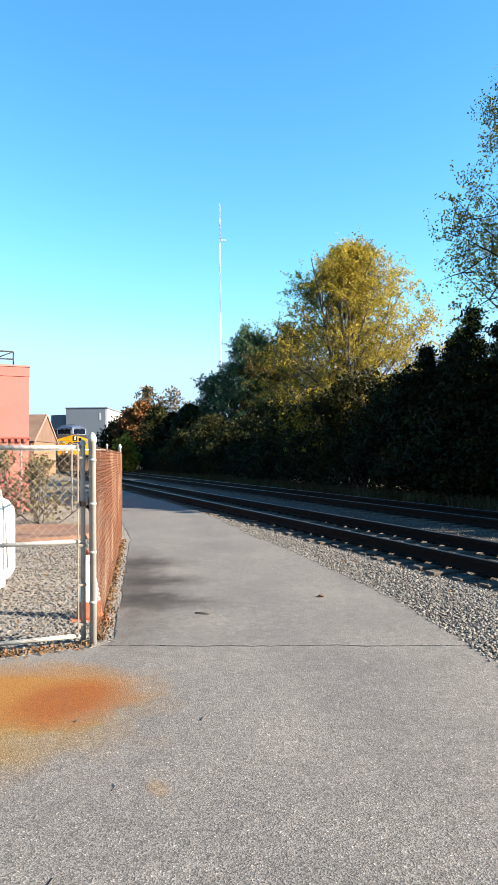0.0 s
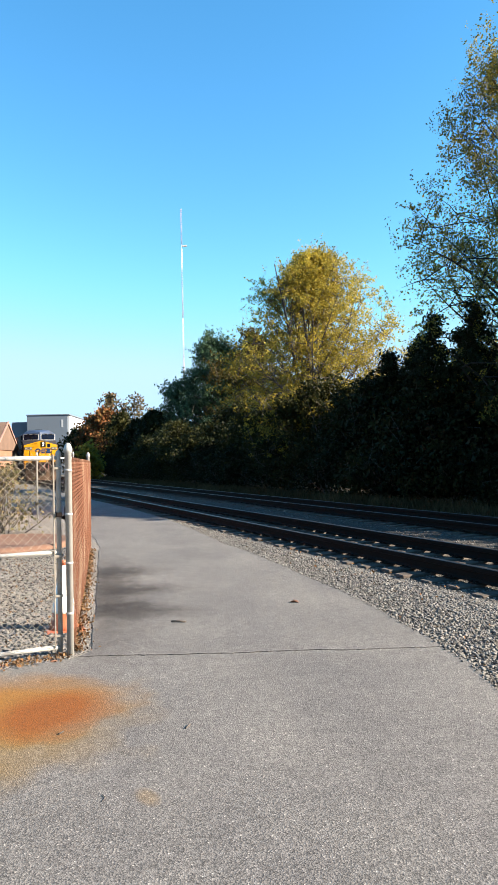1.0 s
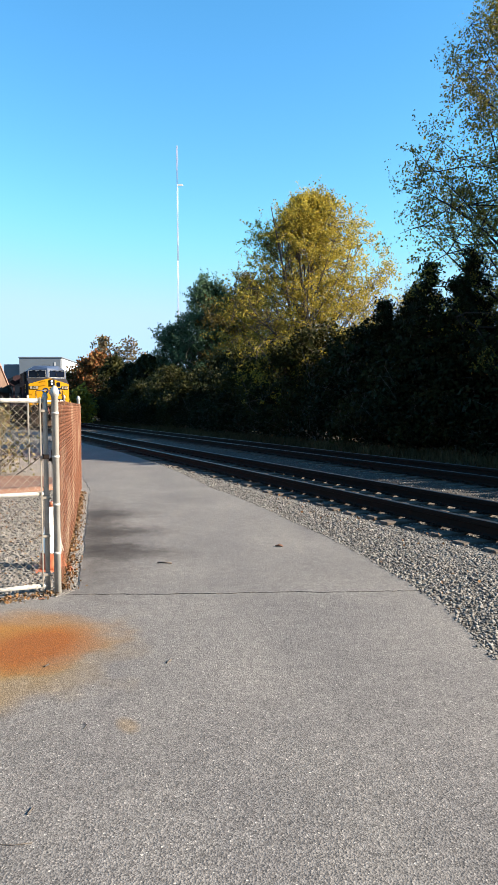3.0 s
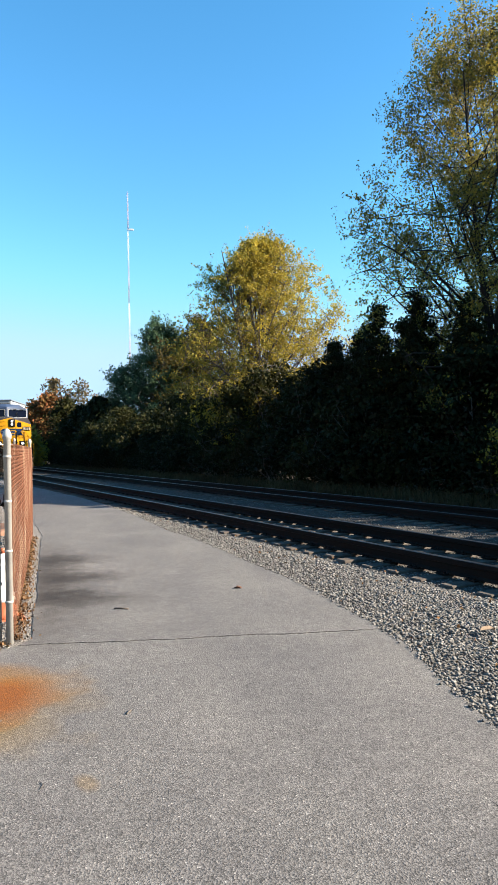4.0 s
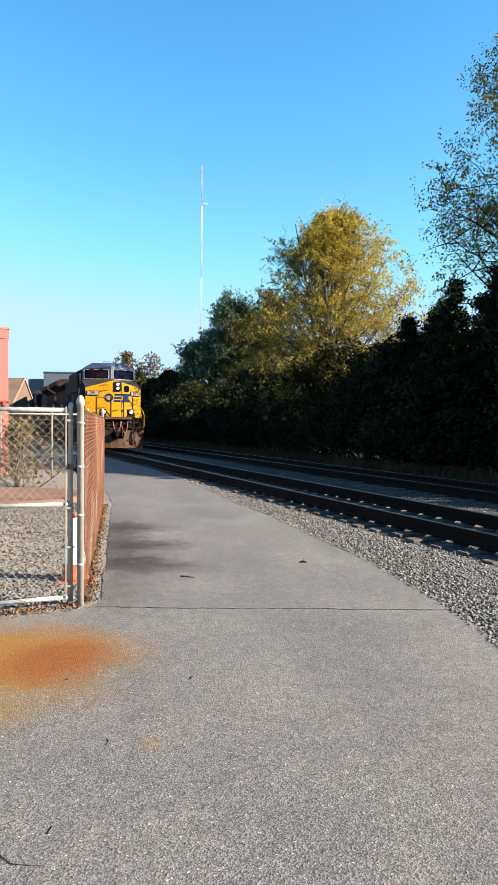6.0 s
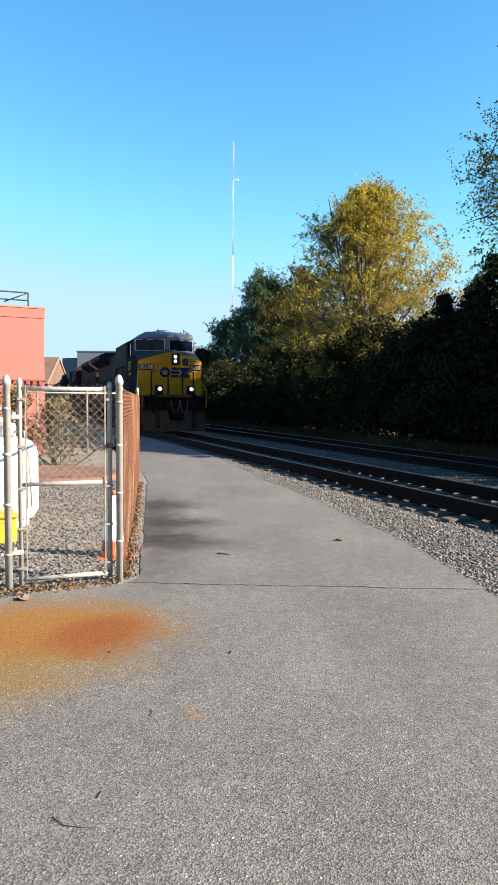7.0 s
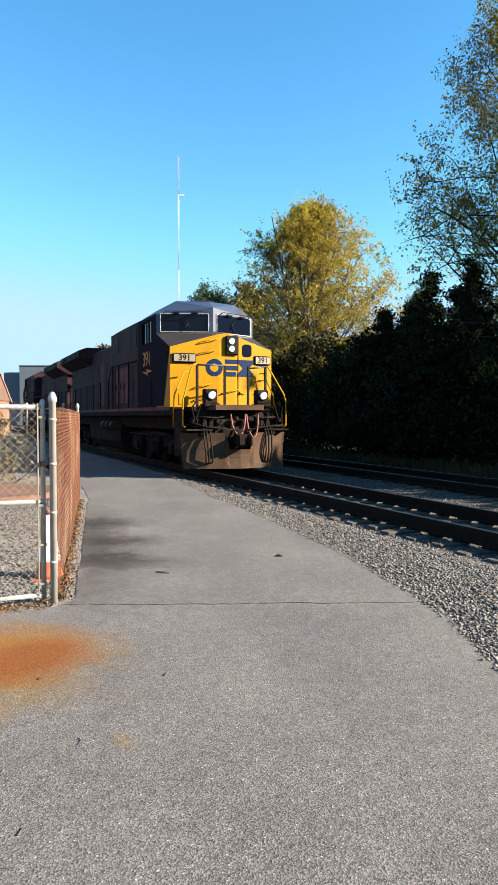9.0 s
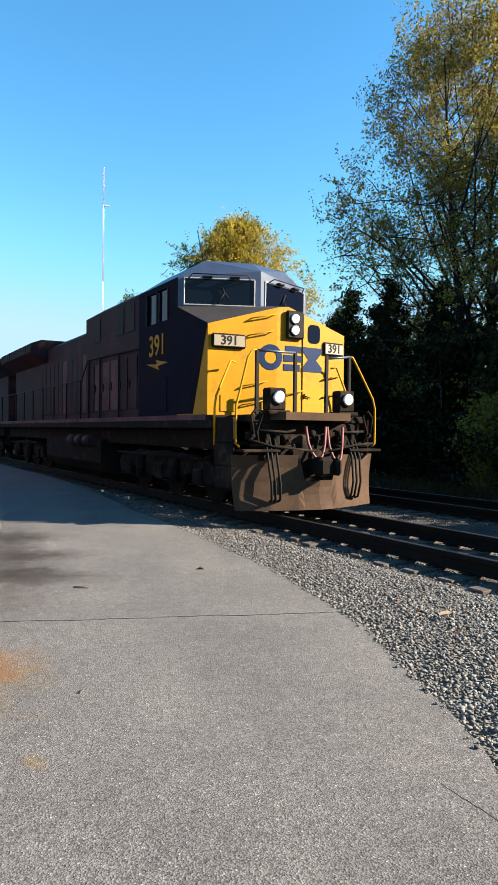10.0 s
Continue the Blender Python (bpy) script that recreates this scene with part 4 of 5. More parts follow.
def mast():
    x, y = -23.6, 399.8
    # distance haze is put into both paints, towards the sky's colour
    m_w = paint("hazed_white_mast_paint", (0.465, 0.4712, 0.4836), 0.5, 0, 0.05, 1, 0, 5)
    m_r = paint("hazed_red_mast_paint", (0.2604, 0.2232, 0.2728), 0.5, 0, 0.05, 1, 0, 5)
    t = thing("radio_mast", "tall thin lattice radio mast in haze-paled white and red", "mast", pose(x, y, -0.16))
    top = 152
    for i in range(7):
        z0, z1 = top * i / 7, top * (i + 1) / 7
        g = Geo()
        r = 0.4
        cor = [(r * math.cos(a), r * math.sin(a)) for a in (0.5, 2.6, 4.7)]
        for cx, cy in cor:
            g.tube([(cx, cy, z0), (cx, cy, z1)], 0.08, 4)
        k = int((z1 - z0) / 2.2)
        for j in range(k):
            za, zb = z0 + (z1 - z0) * j / k, z0 + (z1 - z0) * (j + 1) / k
            for c in range(3):
                a, b = cor[c], cor[(c + 1) % 3]
                g.tube([(*a, za), (*b, zb)], 0.035, 3, False)
        part("mast_section", g, m_r if i % 2 == 0 else m_w, t)
    g = Geo()
    g.box(0.4, 3.2, -0.3, 0.3, 129.4, 130.4, 0.05)
    part("antenna", g, m_w, t)


mast()


# ---- the yard ----
def gas_tank(x, y, h, r, label):
    t = thing("gas_tank", label, "tank", pose(x, y, -0.03))
    g = Geo()
    prof = [(r * 0.55, 0.1), (r * 0.86, 0.14), (r, 0.24), (r, h - 0.28), (r * 0.95, h - 0.2), (r * 0.8, h - 0.12), (r * 0.5, h - 0.07), (0.05, h - 0.05)]
    g.lathe((0, 0, 0), prof, 32)
    part("vessel", g, M_WHITE, t)
    g = Geo()
    g.lathe((0, 0, 0), [(r * 0.7, 0), (r * 0.7, 0.14)], 24)
    part("foot_ring", g, M_WHITE, t)
    g = Geo()
    g.lathe((0, 0, h - 0.09), [(0.13, 0), (0.14, 0.16), (0.12, 0.2), (0.04, 0.22)], 16)
    part("valve_hood", g, M_GALV, t)
    g = Geo()
    g.tube([(0.1, 0, h + 0.0), (r * 0.7, -0.1, h + 0.02), (r * 0.95, -0.2, h - 0.3), (r * 1.03, -0.2, 0.3)], 0.014, 6)
    part("gas_pipe", g, M_GALV, t)


gas_tank(-3.12, 8.55, 1.22, 0.40, "white upright gas tank on gravel")
gas_tank(-3.75, 9.25, 1.48, 0.42, "taller white upright gas tank on gravel")


def cone(x, y):
    m_o = paint("faded_orange_plastic", (0.3224, 0.0868, 0.0372), 0.5, 0, 0.25, 4, 0.05, 40, (0.186, 0.0868, 0.0558), 0.3, 5)
    t = thing("traffic_cone", "faded orange traffic cone with a white collar", "traffic cone", pose(x, y, -0.03, 0, 0, 20))
    g = Geo()
    g.box(-0.19, 0.19, -0.19, 0.19, 0, 0.035, 0.012)
    part("base", g, m_o, t)
    g = Geo()
    g.lathe((0, 0, 0.03), [(0.15, 0), (0.135, 0.03), (0.112, 0.17)], 24)
    part("cone_body", g, m_o, t)
    g = Geo()
    g.lathe((0, 0, 0.65), [(0.033, 0), (0.026, 0.05), (0.022, 0.055)], 24)
    part("cone_tip", g, m_o, t)
    g = Geo()
    g.lathe((0, 0, 0.195), [(0.114, 0), (0.115, 0.01), (0.034, 0.46)], 24)
    part("collar", g, M_WHITE, t, "white reflective collar")


cone(-1.36, 6.95)


def yard_bits():
    m_y = paint("yellow_plastic", (0.434, 0.2604, 0.0186), 0.5, 0, 0.2, 5, 0.05, 40)
    g = Geo()
    g.box(-0.22, 0.22, -0.16, 0.16, 0, 0.3, 0.03)
    t = thing("crate", "yellow plastic crate on gravel", "crate", pose(-2.85, 7.55, -0.03, 0, 0, 30))
    part("tub", g, m_y, t)
    g = Geo()
    g.box(-0.24, 0.24, -0.18, 0.18, 0.3, 0.36, 0.02)
    part("rim", g, m_y, t)
    m_e = paint("rust_brown_earth", (0.13, 0.068, 0.045), 0.9, 0, 0.35, 2, 0.5, 20)
    g = Geo()
    g.lathe((0, 0, 0), [(1.5, 0), (1.44, 0.1), (1.34, 0.13), (1.2, 0.08), (0.3, 0.09)], 36)
    tagged(part("planting_mound", g, m_e), "low rust-brown earth mound in the yard", "mound").matrix_basis = pose(-4.35, 14.2, -0.03)


yard_bits()
for i, (x, y, h, k, lf) in enumerate([(-5.1, 16.8, 1.7, 0.5, 2600), (-6.3, 17.2, 2.0, 0.55, 2600), (-7.6, 16.5, 1.8, 0.5, 2200)]):
    tree("bush", "dry straggly bush at the back of the yard", x, y, h, scaled(BUSH, k), lf // 2, 0.06, L_YARD, 500 + i, 34, 0.02, 9, 0.12, rise=1.2, first=0.03, stems=4, grp="dry bushes in the yard")


def litter():
    """Dead leaves along the fence foot and before the gate, and stones in the yard."""
    rng = np.random.default_rng(31)
    n = 2600
    y = rng.uniform(6.05, 13.2, n)
    x = -1.05 - 1.33 * (y - 6.0) / 7.3 + np.abs(rng.normal(0.0, 0.065, n)) - 0.03
    u = rng.uniform(0, 1, n // 2)
    x2, y2 = -1.05 - 3.2 * u, 5.93 - 1.62 * u + rng.normal(0.03, 0.07, n // 2)
    x3, y3 = rng.uniform(-3.6, -1.3, 700), rng.uniform(6.0, 13.0, 700)
    inside = x3 < -1.1 - 1.33 * (y3 - 6.0) / 7.3
    x3, y3 = x3[inside], y3[inside]
    c = np.stack([np.concatenate([x, x2, x3]), np.concatenate([y, y2, y3]), np.full(n + n // 2 + len(x3), 0.008)], 1)
    c[:, 2] += rng.uniform(0, 0.012, len(c))
    tagged(part("leaf_litter", leaf_quads("leaf_litter", c, 0.022, rng, 1.4), L_LITTER), "dead brown leaves along the fence foot", "leaf litter", kind="stuff")
    s4, o4 = rng.uniform(-6, 9, 420), rng.uniform(-3.4, -1.0, 420)
    x4, y4 = P0.x + U.x * s4 + N.x * o4, P0.y + U.y * s4 + N.y * o4
    on = x4 > np.interp(y4, [p[1] for p in EDGE], [p[0] for p in EDGE]) + 0.05
    c4 = np.stack([x4[on], y4[on], np.full(on.sum(), -0.045)], 1)
    tagged(part("leaf_litter", leaf_quads("leaf_litter", c4, 0.03, rng, 1.5), L_LITTER), "dead brown leaves on the crushed stone", "leaf litter", kind="stuff")
    m = 11000
    px, py = rng.uniform(-4.2, -1.15, m), rng.uniform(5.4, 13.5, m)
    keep = (px < -1.1 - 1.33 * (py - 6.0) / 7.3) & (py > 5.95 + 0.5 * (px + 1.1))
    px, py = px[keep], py[keep]
    m = len(px)
    base = np.array([(a, b, d) for d in (-1, 1) for b in (-1, 1) for a in (-1, 1)], float)
    bf = np.array([(0, 2, 3, 1), (4, 5, 7, 6), (0, 1, 5, 4), (2, 6, 7, 3), (0, 4, 6, 2), (1, 3, 7, 5)])
    V = base[None] * rng.uniform(0.5, 1.1, (m, 8, 3)) * rng.uniform(0.006, 0.017, (m, 1, 1)) * np.array([1.2, 1, 0.7])
    V += np.stack([px, py, np.full(m, -0.002)], 1)[:, None]
    F = (bf[None] + 8 * np.arange(m)[:, None, None]).reshape(-1, 4)
    tagged(part("yard_stones", quads("yard_stones", V.reshape(-1, 3), F), M_STONE), "loose grey gravel in the fenced yard", "gravel", kind="stuff")


L_LITTER = leaf_mat("dead_leaf_litter", [(0.1, 0.05, 0.022), (0.16, 0.08, 0.035), (0.07, 0.045, 0.025), (0.2, 0.12, 0.06)], 0.8, 0.1)
litter()


# ---- the locomotives: x to the right of the line, y back from the nose, z up from the rail ----
M_YEL = paint("yellow_enamel", (0.33, 0.158, 0.004), 0.5, 0, 0.14, 1.2, 0.06, 30, (0.2, 0.095, 0.012), 0.25, 2.2, spec=0.1)
M_BLUE = paint("dark_blue_enamel", (0.03, 0.048, 0.092), 0.4, 0, 0.25, 1.2, 0.06, 30, (0.022, 0.024, 0.034), 0.3, 1.3, spec=0.4)
# side faces: M_BLUE with grime, and their shade put into the colour
M_SIDE = paint("grimy_shaded_blue_enamel", (0.0075, 0.0085, 0.017), 0.8, 0, 0.5, 0.9, 0.06, 30, (0.016, 0.0085, 0.0085), 0.55, 0.8, spec=0.03)
# grimy hood, with the shade of the locomotive's side put into the colour
M_HOOD = paint("grimy_shaded_grey_enamel", (0.026, 0.0135, 0.0165), 0.7, 0, 0.55, 0.9, 0.1, 25, (0.05, 0.026, 0.026), 0.4, 0.9, spec=0.08)
# pinkish sun reflection on the side doors, put into a paler maroon
M_MAROON = paint("maroon_with_reflection", (0.105, 0.05, 0.052), 0.7, 0, 0.4, 1.5, 0.1, 25, (0.03, 0.017, 0.017), 0.5, 1.2, spec=0.08)
M_LOGO = paint("blue_marking", (0.003, 0.0145, 0.052), 0.55, 0, 0.15, 3, 0, 30, spec=0.08)
# dusty metal, darkened for the shade under the deck and anticlimber
M_SHADEGRIME = paint("dusty_shaded_underframe", (0.011, 0.008, 0.0065), 0.9, 0, 0.4, 2, 0.3, 30, (0.04, 0.027, 0.02), 0.3, 3, spec=0.08)
M_PLOW = paint("dusty_plough", (0.062, 0.038, 0.025), 0.85, 0.0, 0.35, 1.5, 0.15, 30, (0.035, 0.024, 0.018), 0.5, 2.5, spec=0.08)
M_BLACK = paint("black_paint", (0.0093, 0.0085, 0.008), 0.65, 0, 0.3, 3, 0.05, 40, spec=0.1)
M_BOARD = paint("cream_board", (0.2, 0.165, 0.115), 0.5, 0, 0.08, 4, 0.02, 40)
M_HOSE = paint("faded_red_hose", (0.13, 0.034, 0.03), 0.6, 0, 0.2, 6, 0.05, 40)
M_LAMP = glow_mat("lamp_glow", (1.0, 0.93, 0.78), 0.5)
M_CHROME = paint("bright_metal", (0.434, 0.434, 0.434), 0.25, 1.0, 0.1, 4, 0, 40)
M_WGLASS = glass_mat("cab_glass", (0.003, 0.005, 0.012), 0.14)
M_FLOORMETAL = paint("anti_glare_paint", (0.021, 0.017, 0.0165), 0.7, 0, 0.3, 2, 0.15, 40)


def text_mesh(body, size, depth=0.003):
    c = bpy.data.curves.new("digits", "FONT")
    c.body, c.size, c.extrude, c.align_x, c.align_y = body, size, depth, "CENTER", "CENTER"
    c.offset = 0.012 * size
    ob = bpy.data.objects.new("digits", c)
    me = bpy.data.meshes.new_from_object(ob)
    bpy.data.objects.remove(ob)
    return me


def on_plane(origin, xdir, updir):
    """A pose with local x along xdir, local y along updir and z out of the surface."""
    x = Vector(xdir).normalized()
    y = (Vector(updir) - x * Vector(updir).dot(x)).normalized()
    z = x.cross(y)
    m = Matrix((x, y, z)).transposed().to_4x4()
    m.translation = Vector(origin)
    return m


def placed(name, geo, mat, parent, m, label=""):
    o = part(name, geo, mat, parent, label)
    o.matrix_basis = m
    return o


def wheelset(parent, y):
    w = thing_part("wheelset", parent)
    w.location = (0, y, 0.53)
    for x in (-0.70, 0.70):
        g = Geo()
        g.lathe((x - 0.065, 0, 0), [(0.16, 0), (0.2, 0.02), (0.45, 0.03), (0.56, 0.0), (0.56, 0.03), (0.53, 0.04), (0.53, 0.13), (0.45, 0.12), (0.2, 0.1), (0.16, 0.13)], 28, (1, 0, 0))
        part("wheel", g, M_SHADEGRIME, w)
    g = Geo()
    g.tube([(-0.95, 0, 0), (0.95, 0, 0)], 0.09, 10)
    part("axle", g, M_SHADEGRIME, w)
    return w


def thing_part(name, parent):
    o = new(name)
    o.empty_display_size = 0.1
    o.parent = parent
    return o


def truck(loco, yc):
    g = Geo()
    for x in (-1.08, 1.08):
        o = [(-2.75, 0.62), (-2.6, 0.4), (-2.2, 0.42), (-1.7, 0.62), (-1.2, 0.5), (-0.5, 0.42), (0.5, 0.42), (1.2, 0.5), (1.7, 0.62), (2.2, 0.42), (2.6, 0.4), (2.75, 0.62), (2.6, 0.82), (1.4, 0.98), (-1.4, 0.98), (-2.6, 0.82)]
        g.prism([(yc + a, b) for a, b in o], x - 0.07, x + 0.07, "x")
        for d in (-2.0, 0, 2.0):
            g.box(x - 0.14, x + 0.14, yc + d - 0.2, yc + d + 0.2, 0.36, 0.7, 0.03)
            for e in (-0.32, 0.32):
                g.tube([(x, yc + d + e, 0.6), (x, yc + d + e, 0.95)], 0.09, 8)
    g.box(-1.1, 1.1, yc - 0.35, yc + 0.35, 0.6, 1.0, 0.04)
    part("truck_frame", g, M_SHADEGRIME, loco, "dusty three-axle truck frame")
    for x in (-1.25, 1.25):
        g = Geo()
        g.tube([(x, yc - 1.0, 0.85), (x, yc - 1.0, 0.35)], 0.1, 8)
        g.tube([(x, yc + 1.0, 0.85), (x, yc + 1.0, 0.35)], 0.1, 8)
        g.tube([(x, yc - 2.6, 0.9), (x, yc + 2.6, 0.9)], 0.03, 6)
        part("brake_rigging", g, M_SHADEGRIME, loco)
    return [wheelset(loco, yc + d) for d in (-2.0, 0, 2.0)]


def nose_back(x):
    """How far the nose's front falls back from its middle panel."""
    return 0.10 * max(0.0, abs(x - 0.1) - 0.25)


def bend_to_nose(loco):
    """Sets the fittings of the nose back onto its angled panels."""
    bent = ("number_board", "board_face", "grab_iron", "hatch", "emblem_shape", "nose_door", "door_window", "door_handle")
    for o in loco.children_recursive:
        if o.name.split(".")[0] in bent:
            for v in o.data.vertices:
                v.co.y += nose_back(v.co.x)


def locomotive():
    t = thing("locomotive", "diesel locomotive with yellow nose, dark blue cab and grimy hood", "locomotive", None, "coupled locomotives")
    W = 1.55
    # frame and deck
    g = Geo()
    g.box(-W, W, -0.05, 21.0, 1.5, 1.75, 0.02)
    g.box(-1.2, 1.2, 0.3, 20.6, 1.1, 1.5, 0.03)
    part("frame", g, M_SHADEGRIME, t, "dusty dark underframe")
    g = Geo()
    g.box(-W - 0.004, -W + 0.02, 0.2, 20.9, 1.66, 1.76)
    g.box(W - 0.02, W + 0.004, 0.2, 20.9, 1.66, 1.76)
    part("sill_stripe", g, M_MAROON, t, "maroon sill edge")
    # front platform, lip and end plate
    g = Geo()
    g.box(-1.22, 1.22, -0.92, -0.06, 1.62, 1.75, 0.015)
    part("front_platform", g, M_SHADEGRIME, t)
    g = Geo()
    o = [(-0.85, -0.9), (-0.7, -1.2), (0.7, -1.2), (0.85, -0.9)]
    g.prism(o, 1.66, 1.80)
    part("anticlimber", g, M_PLOW, t, "dusty brown anticlimber lip")
    g = Geo()
    g.box(-1.15, 1.15, -0.9, -0.72, 0.75, 1.62, 0.03)
    g.box(-0.45, 0.45, -1.0, -0.8, 0.62, 1.15, 0.04)
    for x in (-0.95, -0.75, 0.72, 0.9):
        g.box(x - 0.05, x + 0.05, -1.02, -0.88, 1.15, 1.45, 0.02)
    part("end_plate", g, M_SHADEGRIME, t)
    # plough: two curved wings that meet in a blunt point
    for sx in (-1, 1):
        g = Geo()
        cols = [(0.0, -1.30), (0.3, -1.25), (0.42, -1.23), (0.9, -1.08), (1.5, -0.84)]
        rows = [(0.09, 0.0), (0.35, 0.05), (0.6, 0.075), (0.85, 0.07), (1.08, 0.04)]
        for side in (0, 0.035):
            for cx, cy in cols:
                for k, (z, back) in enumerate(rows):
                    hi = 0.6 if cx < 0.4 else 1.05
                    g.v.append((sx * (cx + (0.06 * (z - 0.5) if cx > 1.3 else 0)), cy + back + side, 0.09 + (z - 0.09) * (hi - 0.09) / 0.99))
        nr, nc = len(rows), len(cols)
        for side in (0, 1):
            for i in range(nc - 1):
                for k in range(nr - 1):
                    b = side * nc * nr
                    g.f.append((b + i * nr + k, b + (i + 1) * nr + k, b + (i + 1) * nr + k + 1, b + i * nr + k + 1))
                    g.sm.append(False)
        for i in range(nc - 1):
            for k in (0, nr - 1):
                g.f.append((i * nr + k, (i + 1) * nr + k, nc * nr + (i + 1) * nr + k, nc * nr + i * nr + k))
                g.sm.append(False)
        for k in range(nr - 1):
            for i in (0, nc - 1):
                g.f.append((i * nr + k, i * nr + k + 1, nc * nr + i * nr + k + 1, nc * nr + i * nr + k))
                g.sm.append(False)
        part("plough_wing", g, M_PLOW, t, "dusty brown snow plough wing")
        # stepwell below the platform corner
        g = Geo()
        g.box(sx * 1.5 - 0.04 if sx > 0 else -1.5, 1.5 if sx > 0 else -1.46, -0.75, -0.05, 0.42, 1.7, 0.01)
        for z in (0.45, 0.85, 1.25):
            g.box(min(sx * 1.1, sx * 1.5), max(sx * 1.1, sx * 1.5), -0.78, -0.1, z - 0.02, z + 0.02, 0.008)
        part("steps", g, M_SHADEGRIME, t)
    # coupler
    g = Geo()
    g.box(-0.13, 0.13, -1.3, -0.8, 0.74, 0.98, 0.04)
    g.box(-0.2, 0.12, -1.52, -1.25, 0.68, 1.02, 0.06)
    g.box(0.1, 0.22, -1.62, -1.3, 0.7, 1.0, 0.05)
    part("coupler", g, M_SHADEGRIME, t, "dusty cast knuckle coupler")
    g = Geo()
    g.tube([(-1.35, -1.05, 1.32), (-0.9, -1.08, 1.2), (-0.15, -1.3, 1.12)], 0.022, 6)
    g.tube([(1.4, -1.0, 1.25), (0.9, -1.08, 1.22), (0.15, -1.3, 1.12)], 0.022, 6)
    part("uncoupling_rod", g, M_SHADEGRIME, t)
    # brackets, pipes and lift lever on the end plate
    for x, z in ((-1.28, 1.38), (-1.05, 1.02), (1.25, 1.4), (1.05, 1.05), (-0.55, 1.3), (0.6, 1.32)):
        g = Geo()
        g.box(x - 0.07, x + 0.07, -1.02, -0.88, z - 0.07, z + 0.07, 0.02)
        g.tube([(x, -1.0, z), (x, -1.1, z)], 0.03, 8)
        part("pipe_bracket", g, M_SHADEGRIME, t)
    for z, y in ((1.48, -1.02), (1.22, -1.0)):
        g = Geo()
        g.tube([(-1.3, y, z), (-0.6, y - 0.05, z - 0.03), (-0.4, y, z)], 0.025, 6)
        part("air_pipe", g, M_SHADEGRIME, t)
        g = Geo()
        g.tube([(1.3, y, z), (0.6, y - 0.05, z - 0.03), (0.45, y, z)], 0.025, 6)
        part("air_pipe", g, M_SHADEGRIME, t)
    for sx in (-1, 1):
        g = Geo()
        g.tube([(sx * 1.12, -1.0, 1.2), (sx * 1.2, -1.06, 1.45), (sx * 1.1, -1.06, 1.75), (sx * 1.22, -1.06, 1.85), (sx * 1.32, -1.06, 1.72), (sx * 1.26, -1.06, 1.4)], 0.024, 7)
        part("lift_lever", g, M_SHADEGRIME, t)
        g = Geo()
        g.box(min(sx * 0.75, sx * 1.5), max(sx * 0.75, sx * 1.5), -1.12, -0.78, 1.10, 1.15, 0.01)
        part("footboard", g, M_SHADEGRIME, t)
    for x in (-0.05, 0.3, 0.55):
        g = Geo()
        g.lathe((x, -1.0, 1.42), [(0.06, 0), (0.07, 0.08), (0.03, 0.12)], 12, (0, -1, 0))
        part("hose_connector", g, M_SHADEGRIME, t)
    # hoses
    for x0, x1, zb, mat, lab in ((-0.26, 0.17, 0.98, M_HOSE, "faded red air hose"), (0.2, 0.55, 0.92, M_HOSE, "faded red air hose")):
        pts = []
        for i in range(13):
            u = i / 12
            pts.append((x0 + (x1 - x0) * u, -1.16 - 0.1 * math.sin(math.pi * u), 1.55 - (1.55 - zb) * max(0.0, math.sin(math.pi * u)) ** 0.5))
        g = Geo()
        g.tube(pts, 0.025, 8)
        part("air_hose", g, mat, t, lab)
    for x in (-0.98, -0.9, -0.8, 0.78, 0.86, 0.95):
        g = Geo()
        g.tube([(x, -0.98, 1.35), (x * 1.03, -1.12, 1.0), (x * 1.0, -1.2, 0.55), (x * 0.97, -1.16, 0.28), (x * 0.96, -1.08, 0.25)], 0.022, 7)
        part("brake_hose", g, M_BLACK, t, "black rubber brake hose")
    # nose
    g = Geo()
    xl, xr, yb = -0.15, 0.35, 1.5
    F = [(x, nose_back(x), z) for x, z in ((-W, 1.75), (xl, 1.75), (xr, 1.75), (W, 1.75), (W, 3.42), (xr, 3.78), (0.1, 3.86), (xl, 3.82), (-W, 3.42))]
    B = [(x, yb, z) for x, z in ((-W, 1.75), (xl, 1.75), (xr, 1.75), (W, 1.75), (W, 3.93), (xr, 4.06), (0.1, 4.1), (xl, 4.08), (-W, 3.93))]
    g.face([F[i] for i in (0, 1, 7, 8)])
    g.face([F[i] for i in (1, 2, 5, 6, 7)])
    g.face([F[i] for i in (2, 3, 4, 5)])
    for i in (0, 1, 2, 3, 8):
        j = (i + 1) % 9
        g.face([F[i], F[j], B[j], B[i]])
    nose = part("nose", g, M_YEL, t, "bright yellow nose front")
    g = Geo()
    for a in (4, 5, 6, 7):
        g.face([F[a], F[a + 1], B[a + 1], B[a]])
    g.face(B)
    part("nose_top", g, M_FLOORMETAL, t, "dark anti-glare nose top")
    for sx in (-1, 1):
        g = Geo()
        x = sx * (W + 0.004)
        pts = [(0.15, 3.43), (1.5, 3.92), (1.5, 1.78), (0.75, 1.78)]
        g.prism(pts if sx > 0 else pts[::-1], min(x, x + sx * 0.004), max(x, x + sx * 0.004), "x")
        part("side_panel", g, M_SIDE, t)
    # number boards
    for x0, x1 in ((-1.5, -0.82), (0.95, 1.5)):
        g = Geo()
        g.box(x0, x1, -0.07, 0.0, 2.98, 3.25, 0.03)
        b = part("number_board", g, M_BLACK, t)
        g = Geo()
        g.box(x0 + 0.035, x1 - 0.035, -0.078, -0.06, 3.015, 3.215, 0.006)
        part("board_face", g, M_BOARD, b, "cream board face")
